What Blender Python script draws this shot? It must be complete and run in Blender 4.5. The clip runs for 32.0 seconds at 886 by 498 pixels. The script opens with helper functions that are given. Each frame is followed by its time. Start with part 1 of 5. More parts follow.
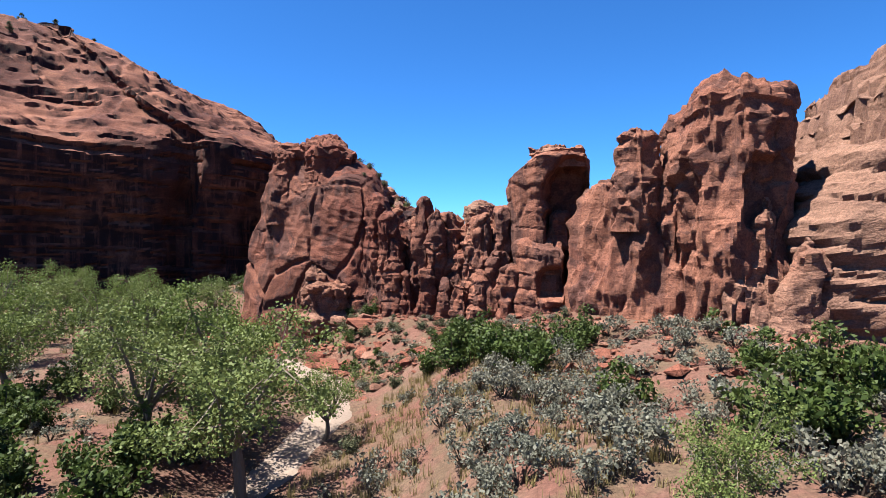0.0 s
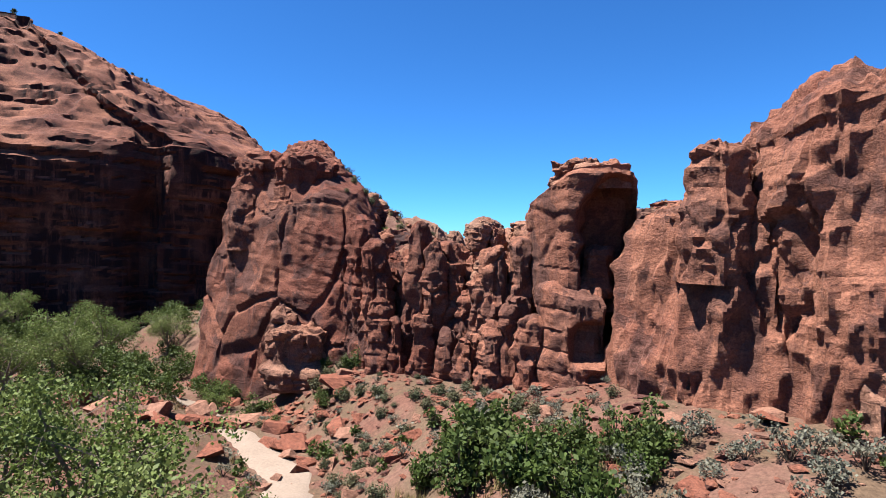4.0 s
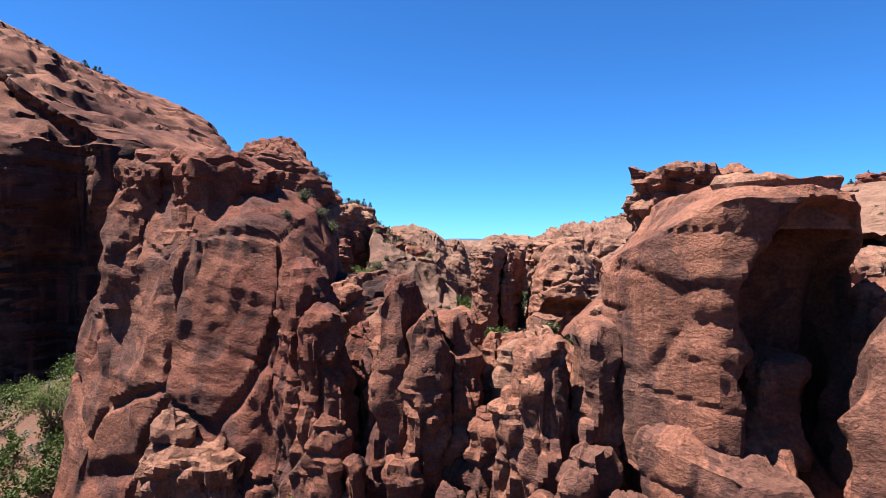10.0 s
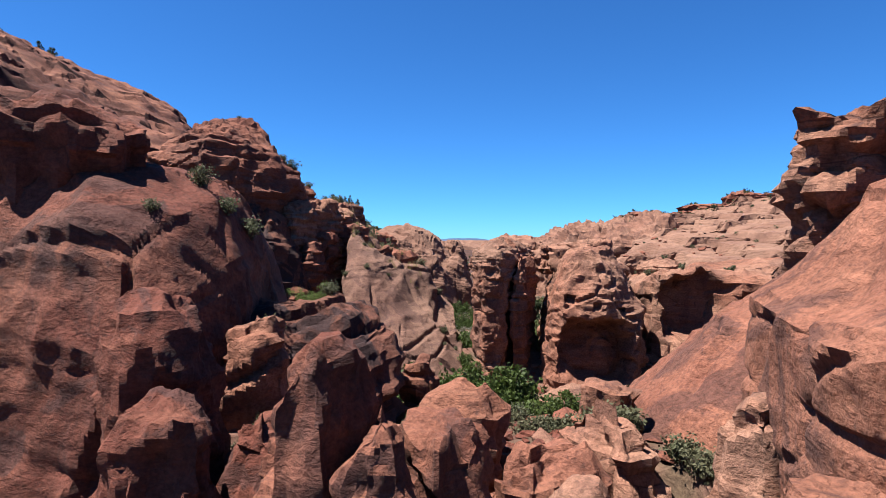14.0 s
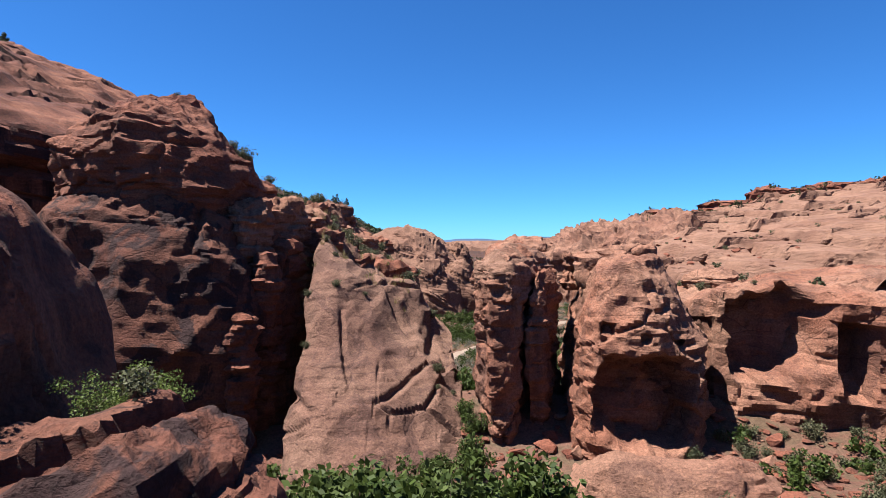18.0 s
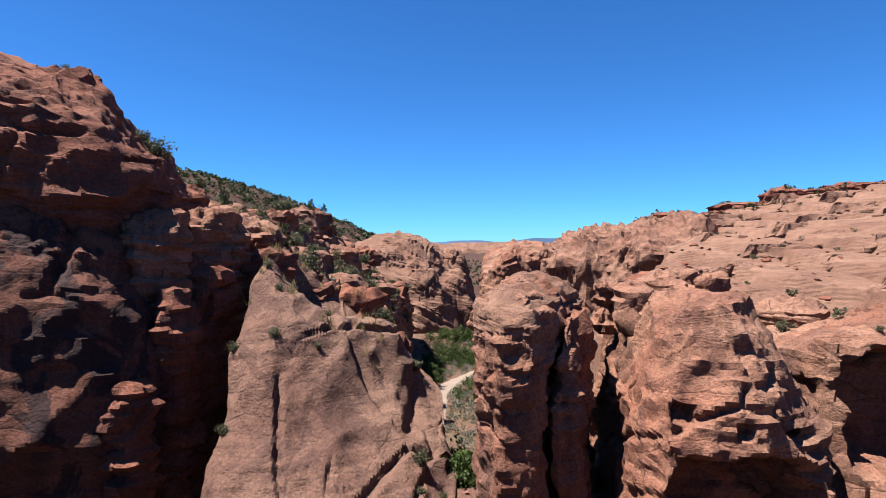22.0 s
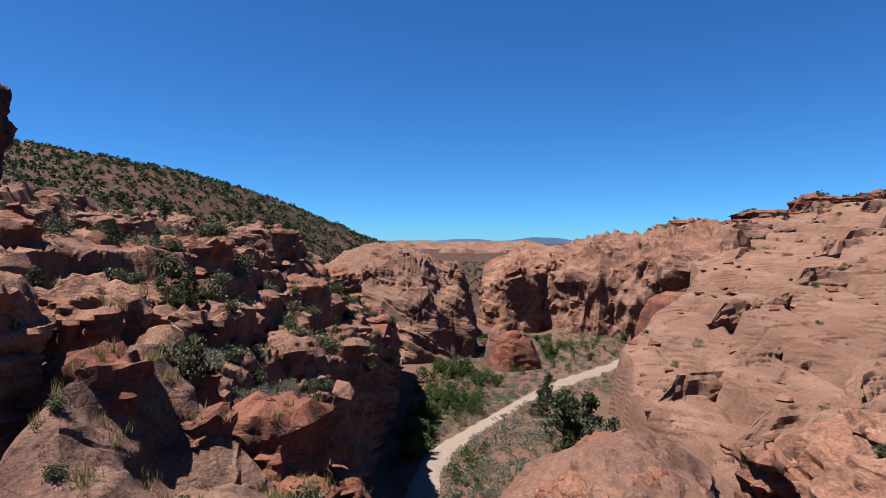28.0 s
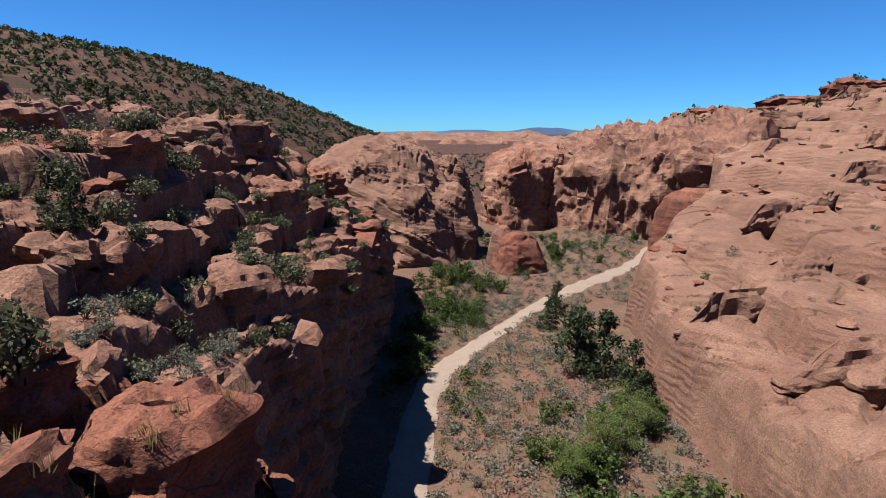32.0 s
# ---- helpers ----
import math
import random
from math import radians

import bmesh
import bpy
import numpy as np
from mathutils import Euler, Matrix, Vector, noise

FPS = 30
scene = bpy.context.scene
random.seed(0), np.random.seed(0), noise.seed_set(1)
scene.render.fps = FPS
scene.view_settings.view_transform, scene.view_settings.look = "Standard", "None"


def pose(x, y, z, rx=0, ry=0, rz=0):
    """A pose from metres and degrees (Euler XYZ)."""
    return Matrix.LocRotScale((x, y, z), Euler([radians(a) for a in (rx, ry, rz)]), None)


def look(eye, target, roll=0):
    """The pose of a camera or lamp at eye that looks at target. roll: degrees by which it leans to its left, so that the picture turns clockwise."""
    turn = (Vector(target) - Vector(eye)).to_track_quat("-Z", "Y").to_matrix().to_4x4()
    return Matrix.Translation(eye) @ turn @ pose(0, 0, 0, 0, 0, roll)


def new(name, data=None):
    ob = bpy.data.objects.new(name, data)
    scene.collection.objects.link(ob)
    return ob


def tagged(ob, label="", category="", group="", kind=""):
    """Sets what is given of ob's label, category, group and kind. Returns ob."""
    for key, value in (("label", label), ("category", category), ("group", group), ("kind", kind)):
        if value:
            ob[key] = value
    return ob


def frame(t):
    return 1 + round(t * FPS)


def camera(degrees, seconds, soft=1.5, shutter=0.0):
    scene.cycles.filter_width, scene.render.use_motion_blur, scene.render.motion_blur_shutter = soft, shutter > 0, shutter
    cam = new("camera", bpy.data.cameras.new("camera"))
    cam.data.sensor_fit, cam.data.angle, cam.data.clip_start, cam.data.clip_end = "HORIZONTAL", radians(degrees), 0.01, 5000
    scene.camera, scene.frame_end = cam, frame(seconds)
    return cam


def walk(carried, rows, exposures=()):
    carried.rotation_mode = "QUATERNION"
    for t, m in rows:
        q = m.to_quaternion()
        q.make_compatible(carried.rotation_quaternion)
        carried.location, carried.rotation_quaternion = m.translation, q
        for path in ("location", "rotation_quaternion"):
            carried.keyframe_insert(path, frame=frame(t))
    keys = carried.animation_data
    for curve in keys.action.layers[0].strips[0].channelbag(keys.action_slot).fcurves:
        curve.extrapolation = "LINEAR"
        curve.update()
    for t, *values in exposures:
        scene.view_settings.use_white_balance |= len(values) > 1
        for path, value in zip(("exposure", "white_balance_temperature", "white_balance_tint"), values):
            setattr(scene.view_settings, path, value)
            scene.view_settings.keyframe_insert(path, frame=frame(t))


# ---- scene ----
cam = camera(75.3, 32.0, soft=0.8)
PATH = [
    (0, (3.126, -1.167, 7.938), (3.02, 0.829, 7.882), -0.2),
    (0.5, (2.974, 0.415, 8.17), (2.871, 2.412, 8.12), -0.1),
    (1, (2.787, 1.734, 8.415), (2.688, 3.731, 8.368), 0.0),
    (1.5, (2.599, 3.121, 8.769), (2.503, 5.118, 8.723), 0.1),
    (2, (2.551, 4.755, 9.134), (2.455, 6.752, 9.088), 0.1),
    (2.5, (2.417, 6.252, 9.386), (2.323, 8.249, 9.344), 0.2),
    (3, (2.388, 7.907, 9.721), (2.293, 9.905, 9.681), 0.3),
    (3.5, (2.2, 9.504, 9.983), (2.108, 11.502, 9.946), 0.4),
    (5.5, (1.718, 16.395, 11.184), (1.63, 18.393, 11.154), 0.7),
    (6, (1.587, 18.117, 11.502), (1.501, 20.115, 11.471), 0.6),
    (6.5, (1.474, 19.704, 11.782), (1.389, 21.702, 11.75), 0.7),
    (7, (1.396, 21.453, 12.046), (1.312, 23.45, 12.013), 0.6),
    (7.5, (1.337, 23.186, 12.368), (1.253, 25.184, 12.331), 0.6),
    (8, (1.181, 24.831, 12.537), (1.1, 26.829, 12.504), 0.6),
    (8.5, (1.092, 26.584, 12.785), (1.01, 28.582, 12.752), 0.6),
    (9, (1.132, 28.409, 13.001), (1.046, 30.407, 12.968), 0.6),
    (9.5, (1.104, 30.194, 13.189), (1.016, 32.191, 13.156), 0.5),
    (10, (1.04, 31.97, 13.325), (0.953, 33.968, 13.294), 0.6),
    (10.5, (0.994, 33.749, 13.434), (0.908, 35.747, 13.403), 0.6),
    (11, (0.982, 35.526, 13.466), (0.895, 37.524, 13.435), 0.5),
    (11.5, (0.959, 37.335, 13.451), (0.872, 39.333, 13.42), 0.5),
    (12, (0.964, 39.114, 13.449), (0.876, 41.112, 13.415), 0.6),
    (12.5, (0.919, 40.9, 13.432), (0.832, 42.897, 13.402), 0.5),
    (13, (0.927, 42.698, 13.509), (0.841, 44.696, 13.477), 0.5),
    (13.5, (0.923, 44.49, 13.608), (0.838, 46.488, 13.576), 0.6),
    (14, (0.884, 46.321, 13.698), (0.801, 48.319, 13.666), 0.5),
    (14.5, (0.866, 48.119, 13.909), (0.781, 50.117, 13.873), 0.5),
    (16.5, (1.478, 55.415, 14.09), (1.369, 57.412, 14.069), -0.4),
    (17, (1.506, 57.095, 14.15), (1.394, 59.092, 14.126), -0.4),
    (17.5, (1.437, 58.958, 14.096), (1.326, 60.955, 14.073), -0.4),
    (18, (1.455, 60.323, 14.276), (1.346, 62.32, 14.246), -0.1),
    (18.5, (1.42, 62.189, 14.283), (1.312, 64.186, 14.255), -0.1),
    (19, (1.412, 63.824, 14.409), (1.306, 65.821, 14.381), -0.2),
    (19.5, (1.407, 65.563, 14.641), (1.301, 67.56, 14.612), -0.2),
    (20, (1.415, 67.262, 14.842), (1.311, 69.259, 14.815), -0.4),
    (20.5, (1.4, 68.938, 15.031), (1.298, 70.935, 15.006), -0.4),
    (21, (1.36, 70.582, 15.289), (1.26, 72.58, 15.265), -0.4),
    (21.5, (1.363, 72.29, 15.535), (1.265, 74.288, 15.511), -0.4),
    (22, (1.315, 73.991, 15.759), (1.219, 75.988, 15.735), -0.4),
    (22.5, (1.251, 75.663, 16.051), (1.158, 77.661, 16.025), -0.3),
    (23, (1.211, 77.293, 16.32), (1.118, 79.29, 16.291), -0.2),
    (23.5, (1.154, 78.88, 16.542), (1.061, 80.878, 16.514), -0.1),
    (24, (1.107, 80.495, 16.799), (1.016, 82.493, 16.771), -0.1),
    (24.5, (1.068, 82.106, 17.127), (0.978, 84.103, 17.098), 0.0),
    (25, (1.004, 83.693, 17.423), (0.914, 85.69, 17.394), 0.0),
    (25.5, (0.964, 85.274, 17.758), (0.874, 87.272, 17.727), 0.1),
    (27.5, (0.995, 91.465, 19.004), (0.904, 93.463, 18.975), -0.0),
    (28, (0.912, 92.926, 19.317), (0.822, 94.924, 19.286), 0.1),
    (28.5, (0.874, 94.379, 19.513), (0.785, 96.377, 19.482), 0.1),
    (29, (0.832, 95.692, 19.555), (0.744, 97.689, 19.523), 0.1),
    (29.5, (0.936, 96.901, 19.554), (0.846, 98.899, 19.523), 0.1),
    (30, (0.88, 98.193, 19.515), (0.79, 100.19, 19.475), 0.1),
    (30.5, (0.875, 99.525, 19.456), (0.784, 101.52, 19.349), 0.0),
    (31, (0.846, 100.869, 19.52), (0.755, 102.856, 19.311), 0.0),
    (31.5, (0.788, 102.213, 19.552), (0.7, 104.187, 19.243), 0.0),
    (32, (0.811, 103.393, 19.505), (0.721, 105.35, 19.102), -0.2),
]
walk(cam, [(t, look(eye, target, roll)) for t, eye, target, roll in PATH],
     exposures=((0, 2.06), (6, 1.95), (10, 2.00), (13, 1.82), (18, 1.80), (22, 1.80), (25, 1.52), (28, 1.38), (32, 1.42)))

# ---- world, sun and sky ----
SUN_TO = Vector((-0.39, -0.07, 0.917)).normalized()
world = bpy.data.worlds.new("sky")
scene.world = world
world.use_nodes = True
wn, wl = world.node_tree.nodes, world.node_tree.links
sky = wn.new("ShaderNodeTexSky")
sky.sky_type = "NISHITA"
sky.sun_disc = False
sky.sun_elevation = math.asin(SUN_TO.z)
sky.sun_rotation = math.atan2(SUN_TO.x, SUN_TO.y)
sky.altitude = 2600
sky.air_density, sky.dust_density, sky.ozone_density = 1.0, 0.0, 3.0
tint = wn.new("ShaderNodeMix")
tint.data_type, tint.blend_type = "RGBA", "MULTIPLY"
tint.inputs[0].default_value = 1.0
tint.inputs[7].default_value = (0.35, 0.90, 1.48, 1)
wl.new(sky.outputs[0], tint.inputs[6])
wl.new(tint.outputs[2], wn["Background"].inputs["Color"])
wn["Background"].inputs["Strength"].default_value = 0.0355
sun_data = bpy.data.lights.new("sun", "SUN")
sun_data.energy, sun_data.angle, sun_data.color = 5.0, radians(0.53), (1.0, 0.95, 0.88)
sun = new("sun", sun_data)
sun.matrix_world = look((0, 0, 200), Vector((0, 0, 200)) - SUN_TO)

# ---- numeric noise ----
RNG = np.random.default_rng(11)
TAB = RNG.random((64, 64, 64)).astype(np.float32)
JIT = RNG.random((32, 32, 32, 3)).astype(np.float32)
CID = RNG.random((32, 32, 32)).astype(np.float32)


def vnoise(p):
    i = np.floor(p).astype(np.int64)
    f = (p - i).astype(np.float32)
    u = f * f * (3 - 2 * f)
    i &= 63
    j = (i + 1) & 63
    x0, y0, z0, x1, y1, z1 = i[:, 0], i[:, 1], i[:, 2], j[:, 0], j[:, 1], j[:, 2]
    a = TAB[x0, y0, z0] * (1 - u[:, 0]) + TAB[x1, y0, z0] * u[:, 0]
    b = TAB[x0, y1, z0] * (1 - u[:, 0]) + TAB[x1, y1, z0] * u[:, 0]
    c = TAB[x0, y0, z1] * (1 - u[:, 0]) + TAB[x1, y0, z1] * u[:, 0]
    d = TAB[x0, y1, z1] * (1 - u[:, 0]) + TAB[x1, y1, z1] * u[:, 0]
    lo, hi = a * (1 - u[:, 1]) + b * u[:, 1], c * (1 - u[:, 1]) + d * u[:, 1]
    return (lo * (1 - u[:, 2]) + hi * u[:, 2]) * 2 - 1


def fbm(p, octaves=4):
    out, amp = np.zeros(len(p), np.float32), 0.5
    q = np.array(p, float)
    for n in range(octaves):
        out += amp * vnoise(q)
        q = q[:, [1, 2, 0]] * 2.03 + 17.3
        amp *= 0.5
    return out


def cells(p):
    """Hollow faces that meet in sharp arrises, one for each jittered cell: depth, distance from the arris, the cell's random value."""
    base = np.floor(p).astype(np.int64)
    f1 = np.full(len(p), 9.0, np.float32)
    f2, rid = f1.copy(), np.zeros(len(p), np.float32)
    for dx in (-1, 0, 1):
        for dy in (-1, 0, 1):
            for dz in (-1, 0, 1):
                c = base + (dx, dy, dz)
                k = c & 31
                off = p - c - JIT[k[:, 0], k[:, 1], k[:, 2]]
                r = CID[k[:, 0], k[:, 1], k[:, 2]]
                d = ((off ** 2).sum(1) + 0.45 * r + 0.7 * (off * (JIT[k[:, 1], k[:, 2], k[:, 0]] - 0.5)).sum(1)).astype(np.float32)
                near = d < f1
                f2 = np.where(near, f1, np.minimum(f2, d))
                rid = np.where(near, r, rid)
                f1 = np.where(near, d, f1)
    return f1, f2 - f1, rid


def smooth(a, b, x):
    t = np.clip((x - a) / (b - a), 0, 1)
    return t * t * (3 - 2 * t)


def layers(b):
    """Stepped random value along a bedding coordinate."""
    i = np.floor(b).astype(np.int64)
    t = smooth(0.66, 1.0, b - i)
    return TAB[i & 63, (i >> 6) & 63, 7] * (1 - t) + TAB[(i + 1) & 63, ((i + 1) >> 6) & 63, 7] * t - 0.5


# ---- meshes from grids ----
def quads(rows, cols, closed):
    r, c = np.meshgrid(np.arange(rows - 1), np.arange(cols if closed else cols - 1), indexing="ij")
    d = (c + 1) % cols
    return np.stack([r * cols + c, r * cols + d, (r + 1) * cols + d, (r + 1) * cols + c], -1).reshape(-1, 4)


def grid_mesh(name, verts, faces, material, smooth_faces=True):
    me = bpy.data.meshes.new(name)
    n, m = len(verts), len(faces)
    me.vertices.add(n)
    me.vertices.foreach_set("co", np.ascontiguousarray(verts, np.float32).ravel())
    side = faces.shape[1]
    me.loops.add(m * side)
    me.loops.foreach_set("vertex_index", np.ascontiguousarray(faces, np.int32).ravel())
    me.polygons.add(m)
    me.polygons.foreach_set("loop_start", np.arange(0, m * side, side, dtype=np.int32))
    me.polygons.foreach_set("use_smooth", np.full(m, smooth_faces))
    me.update(calc_edges=True)
    if smooth_faces:
        me.set_sharp_from_angle(angle=radians(24))
    me.materials.append(material)
    return me


# ---- materials ----
def nodes_of(name):
    m = bpy.data.materials.new(name)
    m.use_nodes = True
    nt = m.node_tree
    b = nt.nodes["Principled BSDF"]
    b.inputs["Roughness"].default_value = 0.92
    b.inputs["Specular IOR Level"].default_value = 0.18
    return m, nt, b


TONE = 0.64  # depth of all pigments


class Net:
    """Shortcuts for wiring shader nodes."""

    def __init__(self, name):
        self.m, self.nt, self.b = nodes_of(name)
        self.co = self.add("ShaderNodeTexCoord").outputs["Object"]

    def add(self, kind):
        return self.nt.nodes.new(kind)

    def link(self, a, b):
        self.nt.links.new(a, b)

    def map(self, scale, rot=(0, 0, 0), vec=None):
        n = self.add("ShaderNodeMapping")
        n.inputs["Scale"].default_value = scale
        n.inputs["Rotation"].default_value = [radians(a) for a in rot]
        self.link(vec or self.co, n.inputs["Vector"])
        return n.outputs[0]

    def noise(self, vec, scale, detail=4, rough=0.55, warp=0.0):
        n = self.add("ShaderNodeTexNoise")
        n.inputs["Scale"].default_value = scale
        n.inputs["Detail"].default_value = detail
        n.inputs["Roughness"].default_value = rough
        n.inputs["Distortion"].default_value = warp
        self.link(vec, n.inputs["Vector"])
        return n.outputs["Fac"]

    def warp(self):
        n = self.add("ShaderNodeTexNoise")
        n.inputs["Scale"].default_value = 0.8
        self.link(self.co, n.inputs["Vector"])
        return n.outputs["Color"]

    def ramp(self, fac, *stops):
        n = self.add("ShaderNodeValToRGB")
        e = n.color_ramp.elements
        while len(e) < len(stops):
            e.new(0.5)
        for k, (at, col) in zip(e, stops):
            k.position = at
            k.color = (*col, 1) if isinstance(col, tuple) else (col, col, col, 1)
        self.link(fac, n.inputs[0])
        return n.outputs[0]

    def mix(self, fac, a, b, how="MIX"):
        n = self.add("ShaderNodeMix")
        n.data_type, n.blend_type = "RGBA", how
        for slot, v in ((0, fac), (6, a), (7, b)):
            if isinstance(v, (int, float)):
                n.inputs[slot].default_value = v
            elif isinstance(v, tuple):
                n.inputs[slot].default_value = (*(TONE * c for c in v), 1)
            else:
                self.link(v, n.inputs[slot])
        return n.outputs[2]

    def math(self, how, a, b=0.0):
        n = self.add("ShaderNodeMath")
        n.operation = how
        for slot, v in enumerate((a, b)):
            if isinstance(v, (int, float)):
                n.inputs[slot].default_value = v
            else:
                self.link(v, n.inputs[slot])
        return n.outputs[0]

    def bump(self, height, strength, distance, normal=None):
        n = self.add("ShaderNodeBump")
        n.inputs["Strength"].default_value = strength
        n.inputs["Distance"].default_value = distance
        self.link(height, n.inputs["Height"])
        if normal:
            self.link(normal, n.inputs["Normal"])
        return n.outputs[0]

    def done(self, colour, normal=None):
        self.link(colour, self.b.inputs["Base Color"])
        if normal:
            self.link(normal, self.b.inputs["Normal"])
        return self.m


def sandstone(name, pale, red, varnish, streaks=0.5, dip=(8, 5, 0), bed=1.0, cracks=0.5, lines=0.4, stain=0.25, cross=0.06, hang=0.46):
    n = Net(name)
    pale, red = [(1.05 * c[0], 0.96 * c[1], 0.86 * c[2]) for c in (pale, red)]
    big = n.noise(n.co, 0.09, 5, 0.6, 0.4)
    col = n.mix(n.ramp(big, (0.40, 0.0), (0.58, 1.0)), red, pale)
    beds = n.map((0.10, 0.10, 1.5 * bed), dip)
    band = n.noise(beds, 1.0, 6, 0.6, 0.3)
    col = n.mix(n.math("MULTIPLY", n.ramp(band, (0.42, 0.0), (0.62, 1.0)), 0.45), col, tuple(0.68 * c for c in red))
    pal = n.noise(n.map((0.14, 0.14, 2.6 * bed), dip), 1.7, 5, 0.6, 0.5)
    col = n.mix(n.math("MULTIPLY", n.ramp(pal, (0.55, 0.0), (0.70, 1.0)), 0.35), col, tuple(min(1.25 * c, 0.7) for c in pale))
    # desert varnish in hanging streaks on steep faces; low hang paints shade too
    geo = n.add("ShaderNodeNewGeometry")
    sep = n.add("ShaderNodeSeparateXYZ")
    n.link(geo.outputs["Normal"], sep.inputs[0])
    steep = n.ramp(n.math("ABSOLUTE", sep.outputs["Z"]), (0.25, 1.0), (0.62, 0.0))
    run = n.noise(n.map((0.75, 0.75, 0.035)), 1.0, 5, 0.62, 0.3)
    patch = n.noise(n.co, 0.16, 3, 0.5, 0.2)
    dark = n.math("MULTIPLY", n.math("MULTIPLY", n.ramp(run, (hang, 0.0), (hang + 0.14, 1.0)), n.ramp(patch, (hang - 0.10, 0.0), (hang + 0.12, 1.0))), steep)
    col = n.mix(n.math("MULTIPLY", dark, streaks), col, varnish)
    seam = n.noise(n.map((0.22, 0.22, 3.4 * bed), dip), 1.0, 4, 0.6, 0.4)
    where = n.ramp(n.noise(n.co, 0.22, 3, 0.5, 0.3), (0.47, 0.0), (0.60, 1.0))
    line = n.math("MULTIPLY", n.ramp(seam, (0.470, 0.0), (0.495, 1.0), (0.520, 0.0)), where)
    col = n.mix(n.math("MULTIPLY", line, lines), col, tuple(0.35 * c for c in red))
    skin = n.noise(n.co, 0.30, 6, 0.62, 0.8)
    col = n.mix(n.math("MULTIPLY", n.ramp(skin, (0.52, 0.0), (0.56, 1.0)), 1.3 * stain), col, varnish)
    grain = n.noise(n.co, 7.0, 6, 0.75)
    col = n.mix(0.6, col, n.ramp(grain, (0.3, 0.12), (0.7, 0.9)), "OVERLAY")
    spots = n.noise(n.co, 2.2, 5, 0.65)
    col = n.mix(n.math("MULTIPLY", n.ramp(spots, (0.60, 0.0), (0.72, 1.0)), 0.35), col, varnish)
    fine = n.noise(n.map((0.9, 0.9, 5.5 * bed), dip), 1.5, 6, 0.68, 1.2)
    hatch = n.math("MULTIPLY", n.ramp(fine, (0.37, 1.0), (0.43, 0.0)), n.math("ADD", where, 0.06))
    col = n.mix(n.math("MULTIPLY", hatch, 0.14 + 0.5 * lines), col, varnish)
    nb = n.bump(n.math("MULTIPLY", fine, n.math("ADD", where, 0.06)), 0.1 + 0.7 * lines, 0.22)
    nb = n.bump(line, -1.2 * lines, 0.10, nb)
    lump = n.noise(n.co, 1.3, 6, 0.66, 0.3)
    wave = n.add("ShaderNodeTexWave")
    wave.bands_direction = "Z"
    wave.inputs["Scale"].default_value = 0.32
    wave.inputs["Distortion"].default_value = 16.0
    wave.inputs["Detail"].default_value = 4.0
    wave.inputs["Detail Scale"].default_value = 0.35
    wave.inputs["Detail Roughness"].default_value = 0.6
    n.link(n.map((0.5, 0.5, 1.5), (dip[0] + 14, dip[1] - 16, 25)), wave.inputs["Vector"])
    lam = n.math("MULTIPLY", wave.outputs["Fac"], n.ramp(n.noise(n.co, 0.13, 3, 0.5, 0.4), (0.48, 0.0), (0.60, 1.0)))
    nb = n.bump(lam, cross, 0.5, nb)
    col = n.mix(n.math("MULTIPLY", n.ramp(lam, (0.45, 0.0), (0.62, 1.0), (0.8, 0.0)), 1.5 * cross), col, tuple(0.45 * c for c in red))
    nb = n.bump(lump, 0.7, 0.30, nb)
    chip = n.noise(n.map((1, 1, 1.8), dip), 3.6, 5, 0.7, 0.5)
    nb = n.bump(chip, 0.8, 0.16, nb)
    pits = n.ramp(n.noise(n.map((1, 1, 1.6), dip), 1.9, 6, 0.72, 0.3), (0.33, 1.0), (0.41, 0.0))
    col = n.mix(n.math("MULTIPLY", pits, 0.6), col, varnish)
    nb = n.bump(pits, -1.0, 0.2, nb)
    vor = n.add("ShaderNodeTexVoronoi")
    vor.feature = "DISTANCE_TO_EDGE"
    vor.inputs["Scale"].default_value = 0.42
    wob = n.mix(0.5, n.map((1.2, 1.2, 3.2), (dip[0] + 30, dip[1] + 15, 20)), n.warp())
    n.link(wob, vor.inputs["Vector"])
    crack = n.ramp(vor.outputs["Distance"], (0.0, 0.0), (0.035, 1.0))
    thin = n.math("MULTIPLY", n.ramp(vor.outputs["Distance"], (0.0, 1.0), (0.016, 0.0)), n.ramp(n.noise(n.co, 0.35, 3, 0.5, 0.3), (0.50, 0.0), (0.58, 1.0)))
    col = n.mix(n.math("MULTIPLY", thin, min(1.0, 1.3 * cracks)), col, varnish)
    nb = n.bump(crack, cracks * 0.5, 0.14, nb)
    nb = n.bump(grain, 0.35, 0.06, nb)
    return n.done(col, nb)


TAN = (0.310, 0.182, 0.140)
PINK = (0.255, 0.116, 0.083)
RED = (0.178, 0.064, 0.047)
VARN = (0.062, 0.032, 0.030)
# cliff: real streaks, but widened and blackened to paint its face's shade
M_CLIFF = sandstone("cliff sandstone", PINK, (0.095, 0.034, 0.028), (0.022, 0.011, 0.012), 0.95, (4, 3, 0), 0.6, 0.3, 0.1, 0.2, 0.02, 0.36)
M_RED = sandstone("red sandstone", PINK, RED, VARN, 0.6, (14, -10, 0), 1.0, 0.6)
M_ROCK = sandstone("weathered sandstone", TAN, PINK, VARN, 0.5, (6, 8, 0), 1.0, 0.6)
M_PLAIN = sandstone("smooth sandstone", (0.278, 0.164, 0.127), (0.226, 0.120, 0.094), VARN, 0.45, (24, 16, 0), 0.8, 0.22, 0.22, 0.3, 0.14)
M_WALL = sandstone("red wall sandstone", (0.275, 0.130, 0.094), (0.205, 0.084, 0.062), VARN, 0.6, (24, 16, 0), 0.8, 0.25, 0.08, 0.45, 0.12)
